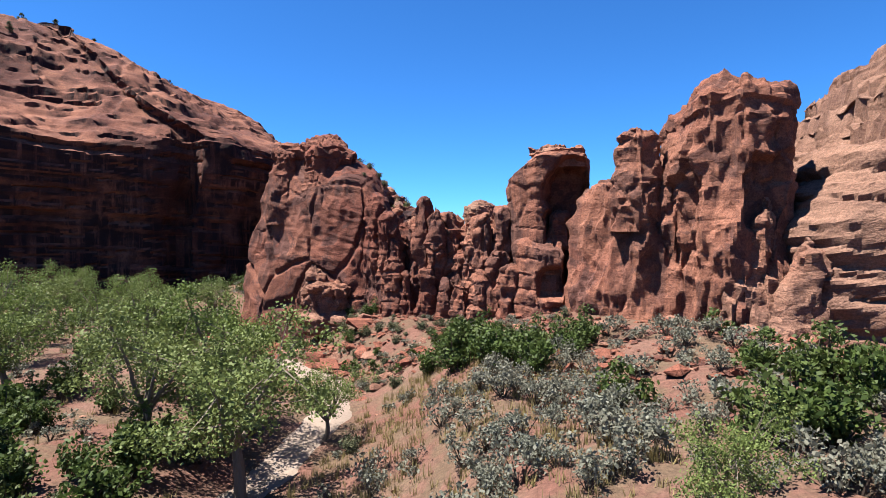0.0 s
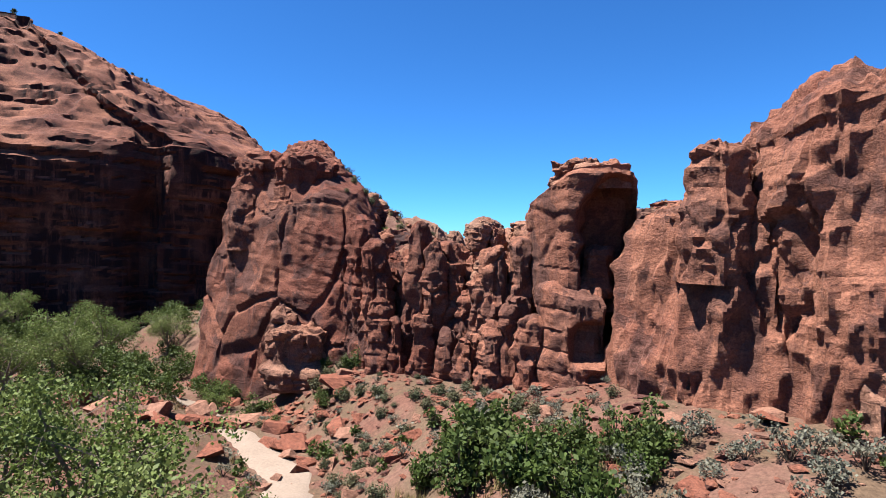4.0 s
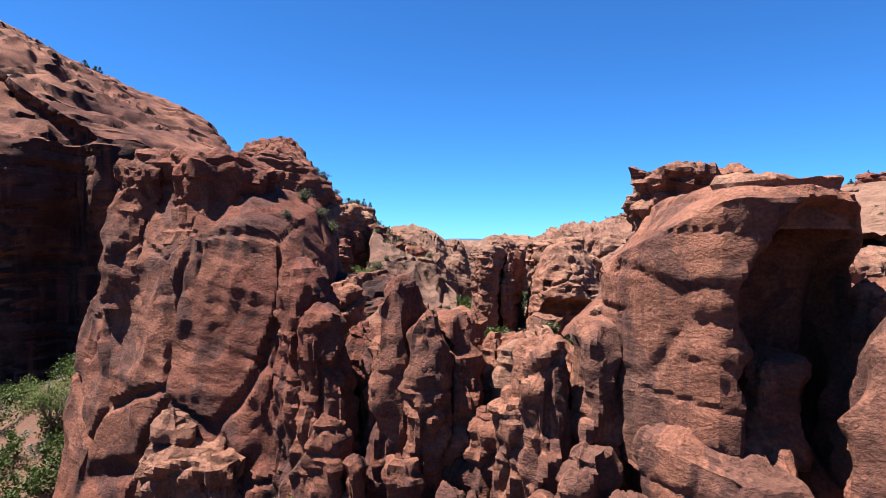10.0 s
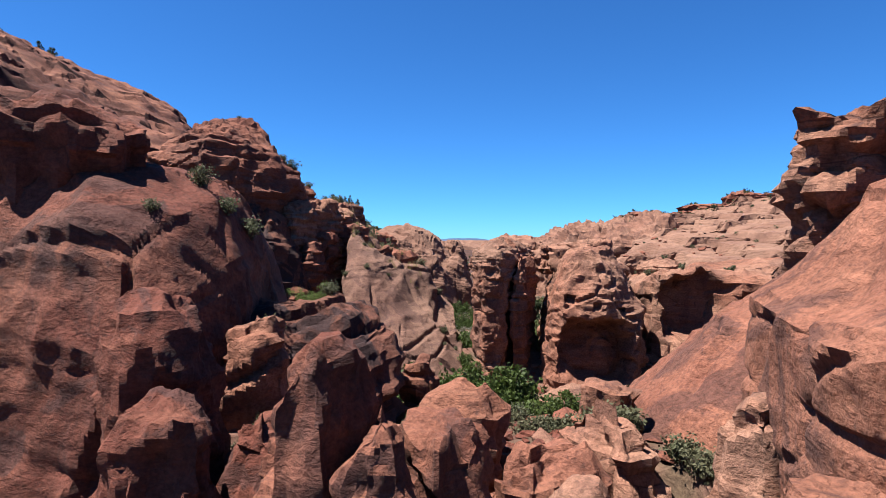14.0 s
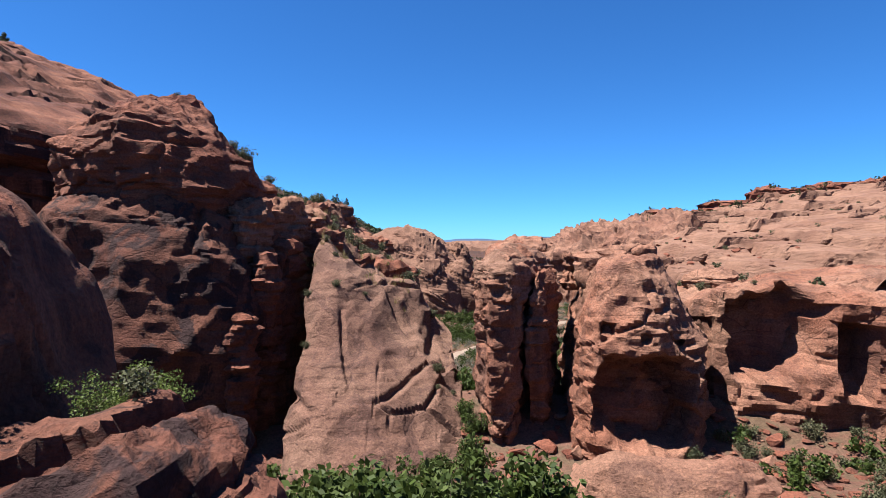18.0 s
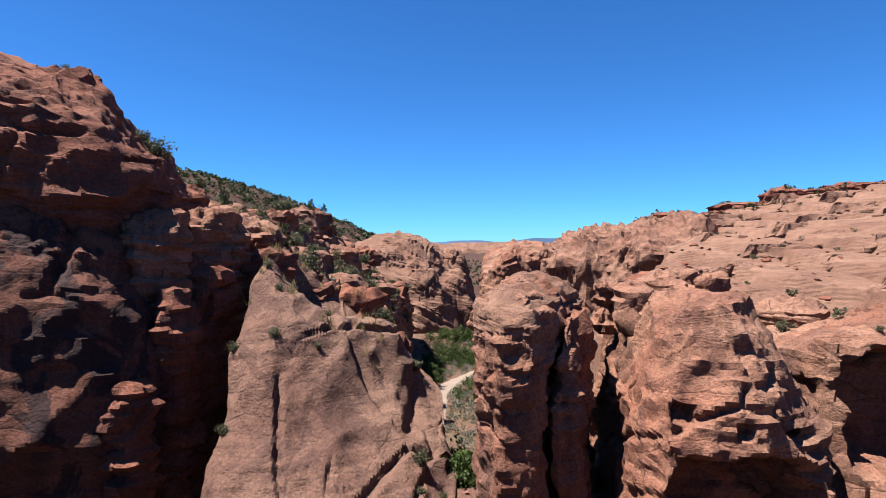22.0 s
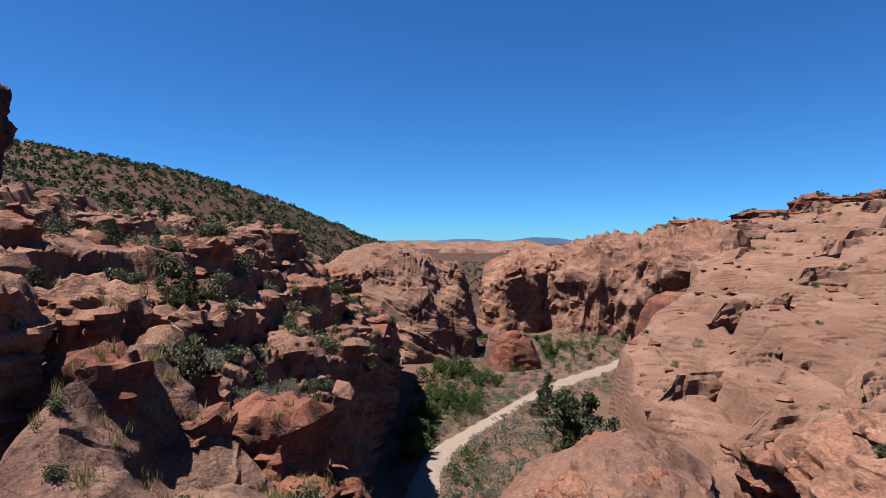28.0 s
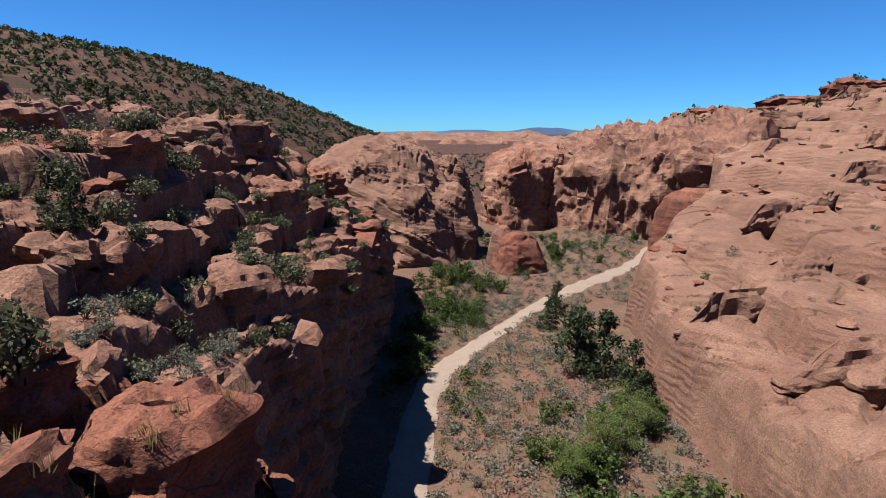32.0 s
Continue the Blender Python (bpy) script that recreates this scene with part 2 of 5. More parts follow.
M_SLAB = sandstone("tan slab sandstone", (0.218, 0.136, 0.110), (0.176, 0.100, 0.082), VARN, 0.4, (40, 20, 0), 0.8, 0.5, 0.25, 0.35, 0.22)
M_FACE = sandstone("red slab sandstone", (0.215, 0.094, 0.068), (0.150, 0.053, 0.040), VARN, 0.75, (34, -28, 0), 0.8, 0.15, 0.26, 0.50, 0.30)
M_DARK = sandstone("varnished sandstone, also shade-dark", (0.165, 0.076, 0.057), (0.115, 0.045, 0.036), (0.042, 0.023, 0.023), 0.85, (10, 6, 0), 0.8, 0.6, 0.25, 0.75)
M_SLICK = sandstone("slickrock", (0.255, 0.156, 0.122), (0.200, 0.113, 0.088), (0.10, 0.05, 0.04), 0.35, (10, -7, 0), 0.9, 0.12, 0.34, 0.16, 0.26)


def earth():
    n = Net("red sandy soil")
    big = n.noise(n.co, 0.16, 5, 0.6, 0.5)
    col = n.mix(n.ramp(big, (0.38, 0.0), (0.6, 1.0)), (0.135, 0.060, 0.044), (0.160, 0.086, 0.064))
    grass = n.noise(n.co, 0.35, 4, 0.6, 0.8)
    col = n.mix(n.math("MULTIPLY", n.ramp(grass, (0.42, 0.0), (0.57, 1.0)), 0.6), col, (0.098, 0.078, 0.046))
    grit = n.noise(n.co, 5.0, 6, 0.75)
    col = n.mix(0.6, col, n.ramp(grit, (0.32, 0.15), (0.68, 0.85)), "OVERLAY")
    # scrub and red ledges of the open country beyond the canyon
    sep = n.add("ShaderNodeSeparateXYZ")
    n.link(n.co, sep.inputs[0])
    wide = n.noise(n.map((0.5, 2.2, 1)), 0.010, 6, 0.62, 0.6)
    open_col = n.mix(n.ramp(wide, (0.40, 0.0), (0.58, 1.0)), (0.036, 0.022, 0.015), (0.080, 0.033, 0.022))
    speck = n.noise(n.co, 0.5, 4, 0.7)
    open_col = n.mix(n.ramp(speck, (0.47, 0.0), (0.55, 1.0)), open_col, (0.050, 0.027, 0.016))
    ledge = n.noise(n.map((0.02, 0.02, 0.6)), 1.0, 4, 0.6)
    open_col = n.mix(n.math("MULTIPLY", n.ramp(ledge, (0.50, 0.0), (0.54, 1.0), (0.58, 0.0)), 0.6), open_col, (0.16, 0.07, 0.05))
    far = n.math("MULTIPLY", n.math("GREATER_THAN", sep.outputs["Y"], 206.0), n.math("GREATER_THAN", n.math("ADD", n.math("MULTIPLY", sep.outputs["X"], -1.0), n.math("MULTIPLY", n.math("GREATER_THAN", sep.outputs["Y"], 290.0), 5000.0)), 22.0))
    col = n.mix(far, col, open_col)
    nb = n.bump(grit, 0.7, 0.12)
    nb = n.bump(n.noise(n.co, 0.9, 5, 0.6), 0.5, 0.4, nb)
    return n.done(col, nb)


M_EARTH = earth()

# ---- masses of rock ----
def stairs(b, h, trench):
    """What turns an even slope into steps of height h, each with a sunken foot."""
    q = b / h
    t = q - np.floor(q)
    return h * (smooth(0.78, 0.92, t) - t) - trench * smooth(0.60, 0.72, t) * (1 - smooth(0.74, 0.80, t))


ALL_ROCK = []


def outline_points(pts, res):
    """A closed outline with softened corners, evenly spaced; columns x, y, top."""
    p = np.array(pts, float)
    for _ in range(2):
        q = np.roll(p, -1, 0)
        p = np.stack([0.88 * p + 0.12 * q, 0.12 * p + 0.88 * q], 1).reshape(-1, p.shape[1])
    q = np.vstack([p, p[:1]])
    s = np.r_[0, np.cumsum(np.hypot(*np.diff(q[:, :2], axis=0).T))]
    n = max(24, int(s[-1] / res))
    at = np.linspace(0, s[-1], n, endpoint=False)
    return np.stack([np.interp(at, s, q[:, k]) for k in range(3)], 1)


WALL = [(0, 0), (0.55, 0.03), (0.86, 0.08), (0.96, 0.18), (1.0, 0.45), (1.0, 1.0)]
DOME = [(0, 0), (0.35, 0.03), (0.62, 0.12), (0.84, 0.30), (0.96, 0.58), (1.0, 1.0)]
LEDGED = [(0, 0), (0.40, 0.03), (0.46, 0.10), (0.78, 0.14), (0.82, 0.07), (0.94, 0.10), (1.0, 0.30), (1.0, 1.0)]
SLAB = [(0, 0), (0.45, 0.10), (0.75, 0.28), (0.93, 0.55), (1.0, 0.85), (1.0, 1.0)]
PLATEAU = [(0, 0), (0.90, 0.012), (0.98, 0.035), (1.0, 0.08), (1.0, 1.0)]


def rock_detail(p, nrm, big, block, bed, size, bedscale, dip, seed, res):
    """Offsets of points along their normals: swells, flat joint faces with open cracks, and bedding ledges."""
    shift = np.array([seed * 7.31, seed * 3.77, seed * 1.93])
    o = p + shift
    sz = np.array(size)
    span = float(sz.min())
    d = big * fbm(o / 6.5, 3) * 0.9
    bend = 0.10 * span * np.stack([fbm(o / (1.3 * span) + 5, 3), fbm(o / (1.3 * span) + 31, 3), fbm(o / (1.3 * span) + 77, 3)], 1)
    if block:
        some = smooth(-0.12, 0.12, fbm(o / (2.2 * span) + 60, 2))
        face, edge, _ = cells((o + bend) / (1.1 * sz))
        d = d + 2.4 * block * (face - 0.45) - 1.2 * block * (1 - smooth(0.0, max(0.10, 2.6 * res / span), edge)) * some
        face, edge, _ = cells((o + bend) / (0.46 * sz) + 9)
        d = d + 1.35 * block * (face - 0.45) - 0.45 * block * (1 - smooth(0.0, 4.0 * res / span, edge)) * smooth(-0.05, 0.15, fbm(o / (1.2 * span) + 90, 2))
        face, edge, _ = cells((o + bend) / (max(0.2, 2.2 * res / span) * sz) + 4)
        d = d + 0.75 * block * (face - 0.45) * smooth(-0.30, 0.10, fbm(o / (0.9 * span) + 35, 2))
    if bed:
        b = o[:, 2] + dip[0] * o[:, 0] + dip[1] * o[:, 1] + 0.22 * fbm(o / 3.4, 3)
        fade = smooth(-0.30, 0.15, fbm(o / 4.5 + 50, 2))
        d = d + bed * fade * (layers(b / bedscale) * 1.3 + 0.6 * layers(b / (0.31 * bedscale) + 40))
        d = d - 0.7 * bed * smooth(0.78, 0.92, np.mod(b / (1.7 * bedscale), 1.0)) * smooth(-0.05, 0.15, fbm(o / 2.8 + 20, 2))
    return d + 0.05 * fbm(o / 0.5, 2)


def grid_normals(v, rows, cols):
    g = v.reshape(rows, cols, 3)
    du = np.roll(g, -1, 1) - np.roll(g, 1, 1)
    dv = np.empty_like(g)
    dv[1:-1] = g[2:] - g[:-2]
    dv[0], dv[-1] = g[1] - g[0], g[-1] - g[-2]
    n = np.cross(du, dv)
    length = np.linalg.norm(n, axis=2, keepdims=True)
    n = np.where(length > 1e-9, n / np.maximum(length, 1e-9), (0, 0, 1))
    return n.reshape(-1, 3)


def mass(name, pts, base, topc, profile=WALL, res=0.35, lean=(0, 0), big=0.55, block=0.5, bed=0.25, size=(2.2, 2.2, 3.0),
         bedscale=0.8, dip=(0.06, 0.04), dents=(), seed=1, material=None, label="", category="rock", group="", kind="", parent=None, steps=0.0):
    """A body of rock: an outline of (x, y, top) counter-clockwise, from base up to its tops, and topc in the middle."""
    o = outline_points(pts, res)
    c = o[:, :2].mean(0)
    vals, vecs = np.linalg.eigh(np.cov((o[:, :2] - c).T))
    half = max(0.0, (math.sqrt(vals[1]) - math.sqrt(vals[0])) * 1.25)
    axis = vecs[:, 1]
    along = np.clip((o[:, :2] - c) @ axis, -half, half)
    inner = c + along[:, None] * axis
    height, width = topc - base, math.sqrt(max(vals[0], 0.05)) * 1.5
    pr = np.array(profile, float)
    run = np.r_[0, np.cumsum(np.hypot(np.diff(pr[:, 0]) * height, np.diff(pr[:, 1]) * width))]
    rows = max(10, int(run[-1] / res))
    at = np.linspace(0, run[-1], rows)
    s, k = np.interp(at, run, pr[:, 0]), np.interp(at, run, pr[:, 1])
    k[-1] = 1.0
    top = o[:, 2][None] + (topc - o[:, 2][None]) * smooth(0.05, 0.9, k)[:, None]
    xy = o[None, :, :2] * (1 - k)[:, None, None] + inner[None] * k[:, None, None]
    xy = xy + np.array(lean)[None, None] * s[:, None, None]
    z = base + s[:, None] * (top - base)
    if steps:
        flat = np.concatenate([xy, z[..., None]], 2).reshape(-1, 3)
        on_top = np.repeat(smooth(0.10, 0.22, k), len(o))
        z = z + (on_top * stairs(flat[:, 2] + 0.5 * steps * fbm(flat / 9.0, 3) + 0.05 * flat[:, 0], steps, 0.12 * steps)).reshape(z.shape)
    v = np.concatenate([xy, z[..., None]], 2).reshape(-1, 3)
    cols = len(o)
    nrm = grid_normals(v, rows, cols)
    for (x, y, zz), radius, push in dents:
        q = (v - (x, y, zz)) / radius
        f = 1 - smooth(0.62, 1.0, (np.abs(q) ** 3.2).sum(1) ** (1 / 3.2) + 0.35 * fbm(v / 1.7 + seed, 3))
        v = v + f[:, None] * np.array(push)
    fade = np.where(k > 0.93, np.clip((1 - k) / 0.07, 0, 1), 1.0)
    d = rock_detail(v, nrm, big, block, bed, size, bedscale, dip, seed, res)
    v = v + nrm * (d * np.repeat(fade, cols))[:, None]
    ob = new(name, grid_mesh(name, v, quads(rows, cols, True), material or M_ROCK))
    if parent:
        ob.parent = parent
        tagged(ob, label)
    else:
        tagged(ob, label, category, group, kind)
    ALL_ROCK.append(ob)
    return ob


def block_rock(name, x, y, w, d, base, top, turn=0.0, seed=1, sides=6, lean=(0, 0), **more):
    """A free-standing block or pillar with a ragged many-sided outline."""
    rnd = random.Random(seed)
    pts = []
    for n in range(sides):
        a = math.tau * (n + rnd.uniform(-0.25, 0.25)) / sides
        r = rnd.uniform(0.85, 1.1)
        px, py = 0.5 * w * r * math.cos(a), 0.5 * d * r * math.sin(a)
        ca, sa = math.cos(radians(turn)), math.sin(radians(turn))
        pts.append((x + px * ca - py * sa, y + px * sa + py * ca, top + rnd.uniform(-0.12, 0.04) * min(w, d)))
    return mass(name, pts, base, top, lean=lean, seed=seed, **more)


# ---- ground ----
def floor_height(x, y):
    """Height of the canyon floor: first basin, bench behind the pinnacles, second gap, and the valley of the wash."""
    wash = np.interp(y, [-60, 0, 25, 37, 46, 55, 62, 70, 90], [6, -2, -5.5, -7, -9, -14, -20, -28, -52])
    off = x - wash
    first = -4.6 - 0.02 * np.maximum(y - 40, 0) + 4.3 * smooth(1.5, 11, off) + 2.0 * smooth(-2, -9, off) + 1.6 * smooth(12, 22, off)
    bench = np.interp(y, [55, 62, 70, 78, 90, 98, 104, 112, 122], [7.6, 7.8, 6.2, 3.2, 0.2, -0.2, 2.6, 0.5, -5.5]) - 2.5 * smooth(-4, -12, x) * smooth(70, 78, y)
    third = np.interp(y, [110, 165, 245, 300, 420, 700], [-5.2, -6.3, -7.7, -8.5, -9, -12])
    road = np.interp(y, [100, 130, 163, 185, 205, 225, 243, 260], [-4, -4.8, -4.3, 2, 9, 16, 25, 18])
    third = third + 1.1 * smooth(2.0, 9.0, np.abs(x - road))
    a = smooth(0, 3.5, y - np.interp(x, [-30, -16, -9, -7, 6, 9, 30], [70, 70, 66, 60, 58.5, 52, 52]))
    z = first * (1 - a) + bench * a
    left = smooth(0, -6, x - np.interp(y, [60, 80, 100], [-15, -20, -32]))
    z = z * (1 - left) + first * left
    b = smooth(110, 124, y)
    return z * (1 - b) + third * b


def ground_height(x, y):
    z = floor_height(x, y)
    left = smooth(-40, -75, x) * smooth(140, 180, y)
    hill = np.interp(x, [-700, -230, -132, -100, -72, -40, 10], [140, 68, 51, 41, 27, 14, -11])
    crest = np.interp(x, [-600, -230, -132, -72, -40], [220, 310, 350, 400, 430])
    dist = np.abs(y - crest)
    rise = hill - np.where(y < crest, 0.17 * dist, 0.10 * dist)
    z = np.where((x < -15) & (y > 150), np.maximum(z, rise), z)
    z = z + 12 * smooth(60, 160, np.abs(x)) * smooth(60, 20, y) * smooth(-400, 0, y)
    rough = fbm(np.stack([x / 9, y / 9, x * 0], 1), 4)
    near = np.hypot(x, y - 100)
    return z + rough * (0.9 + 1.6 * smooth(150, 400, near)) + 0.22 * fbm(np.stack([x / 1.6, y / 1.6, x * 0 + 3], 1), 3)


def stretch(lo, hi, step, far, grow=1.16):
    mid = list(np.arange(lo, hi, step))
    out, d = [], step
    x = hi
    while x < far:
        out.append(x)
        d *= grow
        x += d
    out.append(far)
    back, d, x = [], step, lo
    while x > -far:
        d *= grow
        x -= d
        back.append(max(x, -far))
    return np.array(back[::-1] + mid + out)


gx, gy = stretch(-60, 50, 0.75, 4900), stretch(-8, 260, 0.8, 4900)
mx, my = np.meshgrid(gx, gy)
gv = np.stack([mx.ravel(), my.ravel(), ground_height(mx.ravel(), my.ravel())], 1)
ground = new("ground", grid_mesh("ground", gv, quads(len(gy), len(gx), False), M_EARTH))
tagged(ground, "red sandy desert soil of the canyon floor and hill", "ground", kind="structure")

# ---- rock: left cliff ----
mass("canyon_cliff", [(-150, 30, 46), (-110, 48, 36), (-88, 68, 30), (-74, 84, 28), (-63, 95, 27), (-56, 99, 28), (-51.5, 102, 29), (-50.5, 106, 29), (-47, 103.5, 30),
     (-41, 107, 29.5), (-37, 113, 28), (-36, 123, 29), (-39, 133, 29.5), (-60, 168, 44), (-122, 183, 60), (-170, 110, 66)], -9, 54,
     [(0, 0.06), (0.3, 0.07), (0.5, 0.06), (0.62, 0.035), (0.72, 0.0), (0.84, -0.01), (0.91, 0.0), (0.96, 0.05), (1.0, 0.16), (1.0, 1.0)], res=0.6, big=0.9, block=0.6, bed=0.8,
     size=(9, 9, 14), bedscale=1.5, seed=3, material=M_CLIFF, label="high red sandstone cliff with dark hanging streaks and shade in its colour", category="cliff", kind="structure")

# ---- rock: the slab-faced butte ----
butte = mass("slab_butte", [(-27, 68.5, 17), (-23.5, 65, 16.8), (-17, 62.0, 16.2), (-10, 60.2, 14.8), (-6.2, 60.2, 12.6), (-6.0, 66, 14.0), (-6.6, 73, 13.8), (-9, 79, 14), (-16, 81, 15), (-24, 78, 16)],
     -8, 16.4, [(0, 0), (0.5, 0.12), (0.80, 0.22), (0.92, 0.33), (0.985, 0.48), (1, 0.7), (1, 1)], res=0.2, lean=(1.0, 0.4), big=0.35, block=0.42, bed=0.05, size=(5.5, 5.5, 8), seed=4, material=M_FACE,
     label="smooth-faced red sandstone butte standing over the scrub", category="rock butte")
block_rock("caprock", -13.6, 66.8, 8.0, 6.0, 11.0, 18.5, 12, 31, profile=LEDGED, res=0.25, big=0.3, block=0.35, bed=0.35, material=M_RED,
           label="overhanging red caprock block on the butte", parent=butte)
block_rock("caprock", -18.0, 69.8, 8.0, 7.0, 12.0, 19.1, -8, 32, profile=LEDGED, res=0.25, big=0.3, block=0.35, bed=0.35, material=M_RED,
           label="layered red caprock on top of the butte", parent=butte)
block_rock("caprock", -19.6, 67.4, 3.0, 2.6, 9.0, 17.9, 0, 33, profile=[(0, -0.9), (0.5, -0.45), (0.78, 0.0), (0.86, 0.14), (0.89, -0.04), (0.97, 0.02), (1, 0.3), (1, 1)], res=0.18, big=0.2, block=0.35, bed=0.04, material=M_FACE,
           label="small balanced caprock on the butte's shoulder", parent=butte)
block_rock("foot_boulder", -12.8, 60.4, 6.2, 4.0, -3, 2.6, 5, 34, profile=LEDGED, res=0.22, big=0.3, block=0.4, bed=0.45, material=M_ROCK,
           label="blocky layered boulder leaning on the butte's foot", category="boulder")
block_rock("foot_boulder", -14.4, 61.4, 2.8, 2.4, 1.0, 4.4, 5, 35, profile=DOME, res=0.2, big=0.25, block=0.3, bed=0.3, material=M_ROCK,
           label="rounded boulder resting on a layered boulder", category="boulder")

# ---- rock: the row of pinnacles ----
PINS = [(-7.4, 61, 3.2, 3.0, -3, 12.4, 3), (-5.7, 58.8, 2.6, 2.8, -3, 10.2, 5), (-4.2, 60.5, 2.4, 3.0, -3, 9.2, 8), (-3.0, 58.6, 1.8, 2.4, -3, 9.4, 4), (-2.0, 57.8, 1.7, 2.2, -3, 11.7, -4),
        (-0.7, 56.8, 1.6, 2.0, -3, 10.6, 3), (0.6, 57.6, 2.0, 2.4, -3, 10.0, 6), (1.9, 56.0, 1.7, 2.0, -3, 6.4, 0), (3.0, 54.4, 1.8, 2.0, -3, 7.6, 0), (3.9, 54.0, 1.9, 2.6, -3, 9.8, 0),
        (5.1, 55.6, 2.2, 2.6, -3, 9.3, -6), (6.1, 53.9, 2.3, 2.6, -3, 10.6, -4), (-5.0, 57.0, 1.8, 1.8, -4, 5.5, 0), (-3.4, 56.4, 1.6, 1.6, -4, 4.0, 0), (-1.6, 55.2, 1.8, 1.8, -4, 4.6, 0),
        (0.4, 54.6, 1.8, 1.8, -4, 3.6, 0), (1.9, 53.2, 1.8, 1.7, -4, 3.2, 0), (3.6, 51.8, 2.2, 2.0, -4, 4.6, 0), (5.2, 52.0, 2.0, 2.0, -4, 6.4, 0), (6.4, 50.6, 2.0, 2.0, -4, 5.0, 0), (2.6, 59.6, 3.4, 3.0, -1, 8.9, 10)]
for n, (x, y, w, d, lo, hi, turn) in enumerate(PINS):
    block_rock("rock_pinnacle", x, y, w * 1.25, d * 1.25, lo, hi, turn * 4, 50 + n, profile=[(0, -0.2), (0.4, 0.0), (0.7, 0.08), (0.88, 0.16), (0.97, 0.38), (1, 1)], res=0.16, big=0.3, block=0.32, bed=0.14,
               size=(1.5, 1.5, 3.0), bedscale=0.6, material=M_FACE if x < 2 else M_WALL, label="jagged red sandstone pinnacle in a crowded row", category="rock pinnacle", group="pinnacles across the gap")

# ---- rock: tower with the overhanging face, and the wall beside it ----
tower = mass("rock_tower", [(6.6, 52.5, 6.8), (7.1, 49.4, 7.2), (8.6, 47.6, 6.9), (10.8, 47.7, 6.7), (11.5, 50.5, 7.4), (12.2, 58, 7.6), (8, 60, 7.4)], -3, 7.4,
     [(0, -0.16), (0.3, -0.06), (0.7, 0.02), (0.92, 0.06), (0.98, 0.14), (1, 0.3), (1, 1)], res=0.16, big=0.25, block=0.3, bed=0.14, size=(2.6, 2.6, 5), seed=7,
     dents=[((9.6, 47.2, 3.6), (1.5, 1.6, 1.5), (0.3, 1.3, 0)), ((10.4, 47.4, 1.0), (0.9, 1.4, 1.0), (0, 0.7, 0))], material=M_WALL,
     label="red sandstone tower with a dark overhanging face", category="rock tower")
mass("overhanging_head", [(6.2, 54.5, 12.4), (6.8, 51.4, 13.8), (8.6, 48.9, 15.2), (13.4, 49.8, 15.2), (14.2, 56, 14.6), (12.6, 63, 14), (8, 61.6, 12.8)], 5.5, 15.4,
     [(0, 0.04), (0.2, 0.03), (0.5, 0.03), (0.8, 0.0), (0.95, 0.0), (0.985, 0.08), (1, 0.3), (1, 1)], res=0.17, big=0.2, block=0.13, bed=0.12, size=(3.2, 3.2, 4), seed=27,
     dents=[((12.0, 48.6, 10.0), (2.9, 3.4, 5.2), (0.2, 3.2, 0))], material=M_WALL, label="overhanging tower head with a shaded face", parent=tower)
block_rock("ledge_block", 10.8, 50.9, 2.6, 2.4, 6.4, 9.8, 8, 45, profile=WALL, res=0.16, big=0.15, block=0.25, bed=0.2, size=(1.8, 1.8, 2), material=M_WALL, label="split block wedged under the overhang", parent=tower)
block_rock("caprock", 12.0, 61.4, 6.2, 4.6, 12.6, 17.1, 10, 36, profile=[(0, -0.05), (0.30, 0.0), (0.36, 0.10), (0.46, 0.0), (0.66, -0.02), (0.72, 0.08), (0.80, 0.02), (0.95, 0.05), (0.985, 0.12), (1, 0.35), (1, 1)], sides=8, res=0.17, big=0.3, block=0.42, bed=0.3, size=(1.8, 1.8, 1.4), bedscale=0.6, label="layered overhanging caprock on the tower", category="rock", group="caprock on the tower")
block_rock("caprock_block", 11.6, 51.8, 4.8, 3.4, 13.8, 15.6, 0, 37, profile=LEDGED, res=0.17, big=0.2, block=0.2, bed=0.15, bedscale=0.5, label="layered overhanging caprock on the tower", parent=tower)
mass("slickrock_dome", [(4.9, 65, 9.4), (6.2, 61.6, 9.8), (10, 59.5, 11), (21, 57, 12.4), (27, 69, 12), (18, 79, 8.6), (10, 77, 8), (5.6, 71, 8.6)], -1, 12.2,
     [(0, 0), (0.5, 0.04), (0.74, 0.09), (0.89, 0.19), (0.97, 0.36), (1, 0.65), (1, 1)], res=0.22, big=0.45, block=0.24, bed=0.05, size=(5, 5, 4), seed=8, material=M_WALL,
     label="smooth pale dome of slickrock behind the tower", category="rock dome")
wall_a = mass("rock_wall", [(10.6, 48.4, 11.8), (10.9, 45.6, 11.8), (12.4, 43.2, 12.2), (14.6, 41.0, 12.8), (18, 40.5, 13.6), (20, 46, 13.2), (18, 56, 12.4), (14.5, 55, 12)], -3, 12.6,
     [(0, -0.12), (0.3, -0.02), (0.6, 0.06), (0.9, 0.12), (0.97, 0.2), (1, 0.5), (1, 1)], res=0.17, lean=(1.3, 0.5), big=0.4, block=0.55, bed=0.02, size=(2.0, 2.0, 6.5), seed=9, material=M_WALL, label="fractured red sandstone wall beside the tower", category="rock wall")
block_rock("knob", 15.6, 43.2, 4.6, 4.2, 8, 15.8, 20, 38, profile=[(0, -0.1), (0.5, 0), (0.7, 0.1), (0.9, 0.1), (1, 0.4), (1, 1)], res=0.2, big=0.35, block=0.3, bed=0.12, material=M_WALL,
           label="rounded red knob", parent=wall_a)
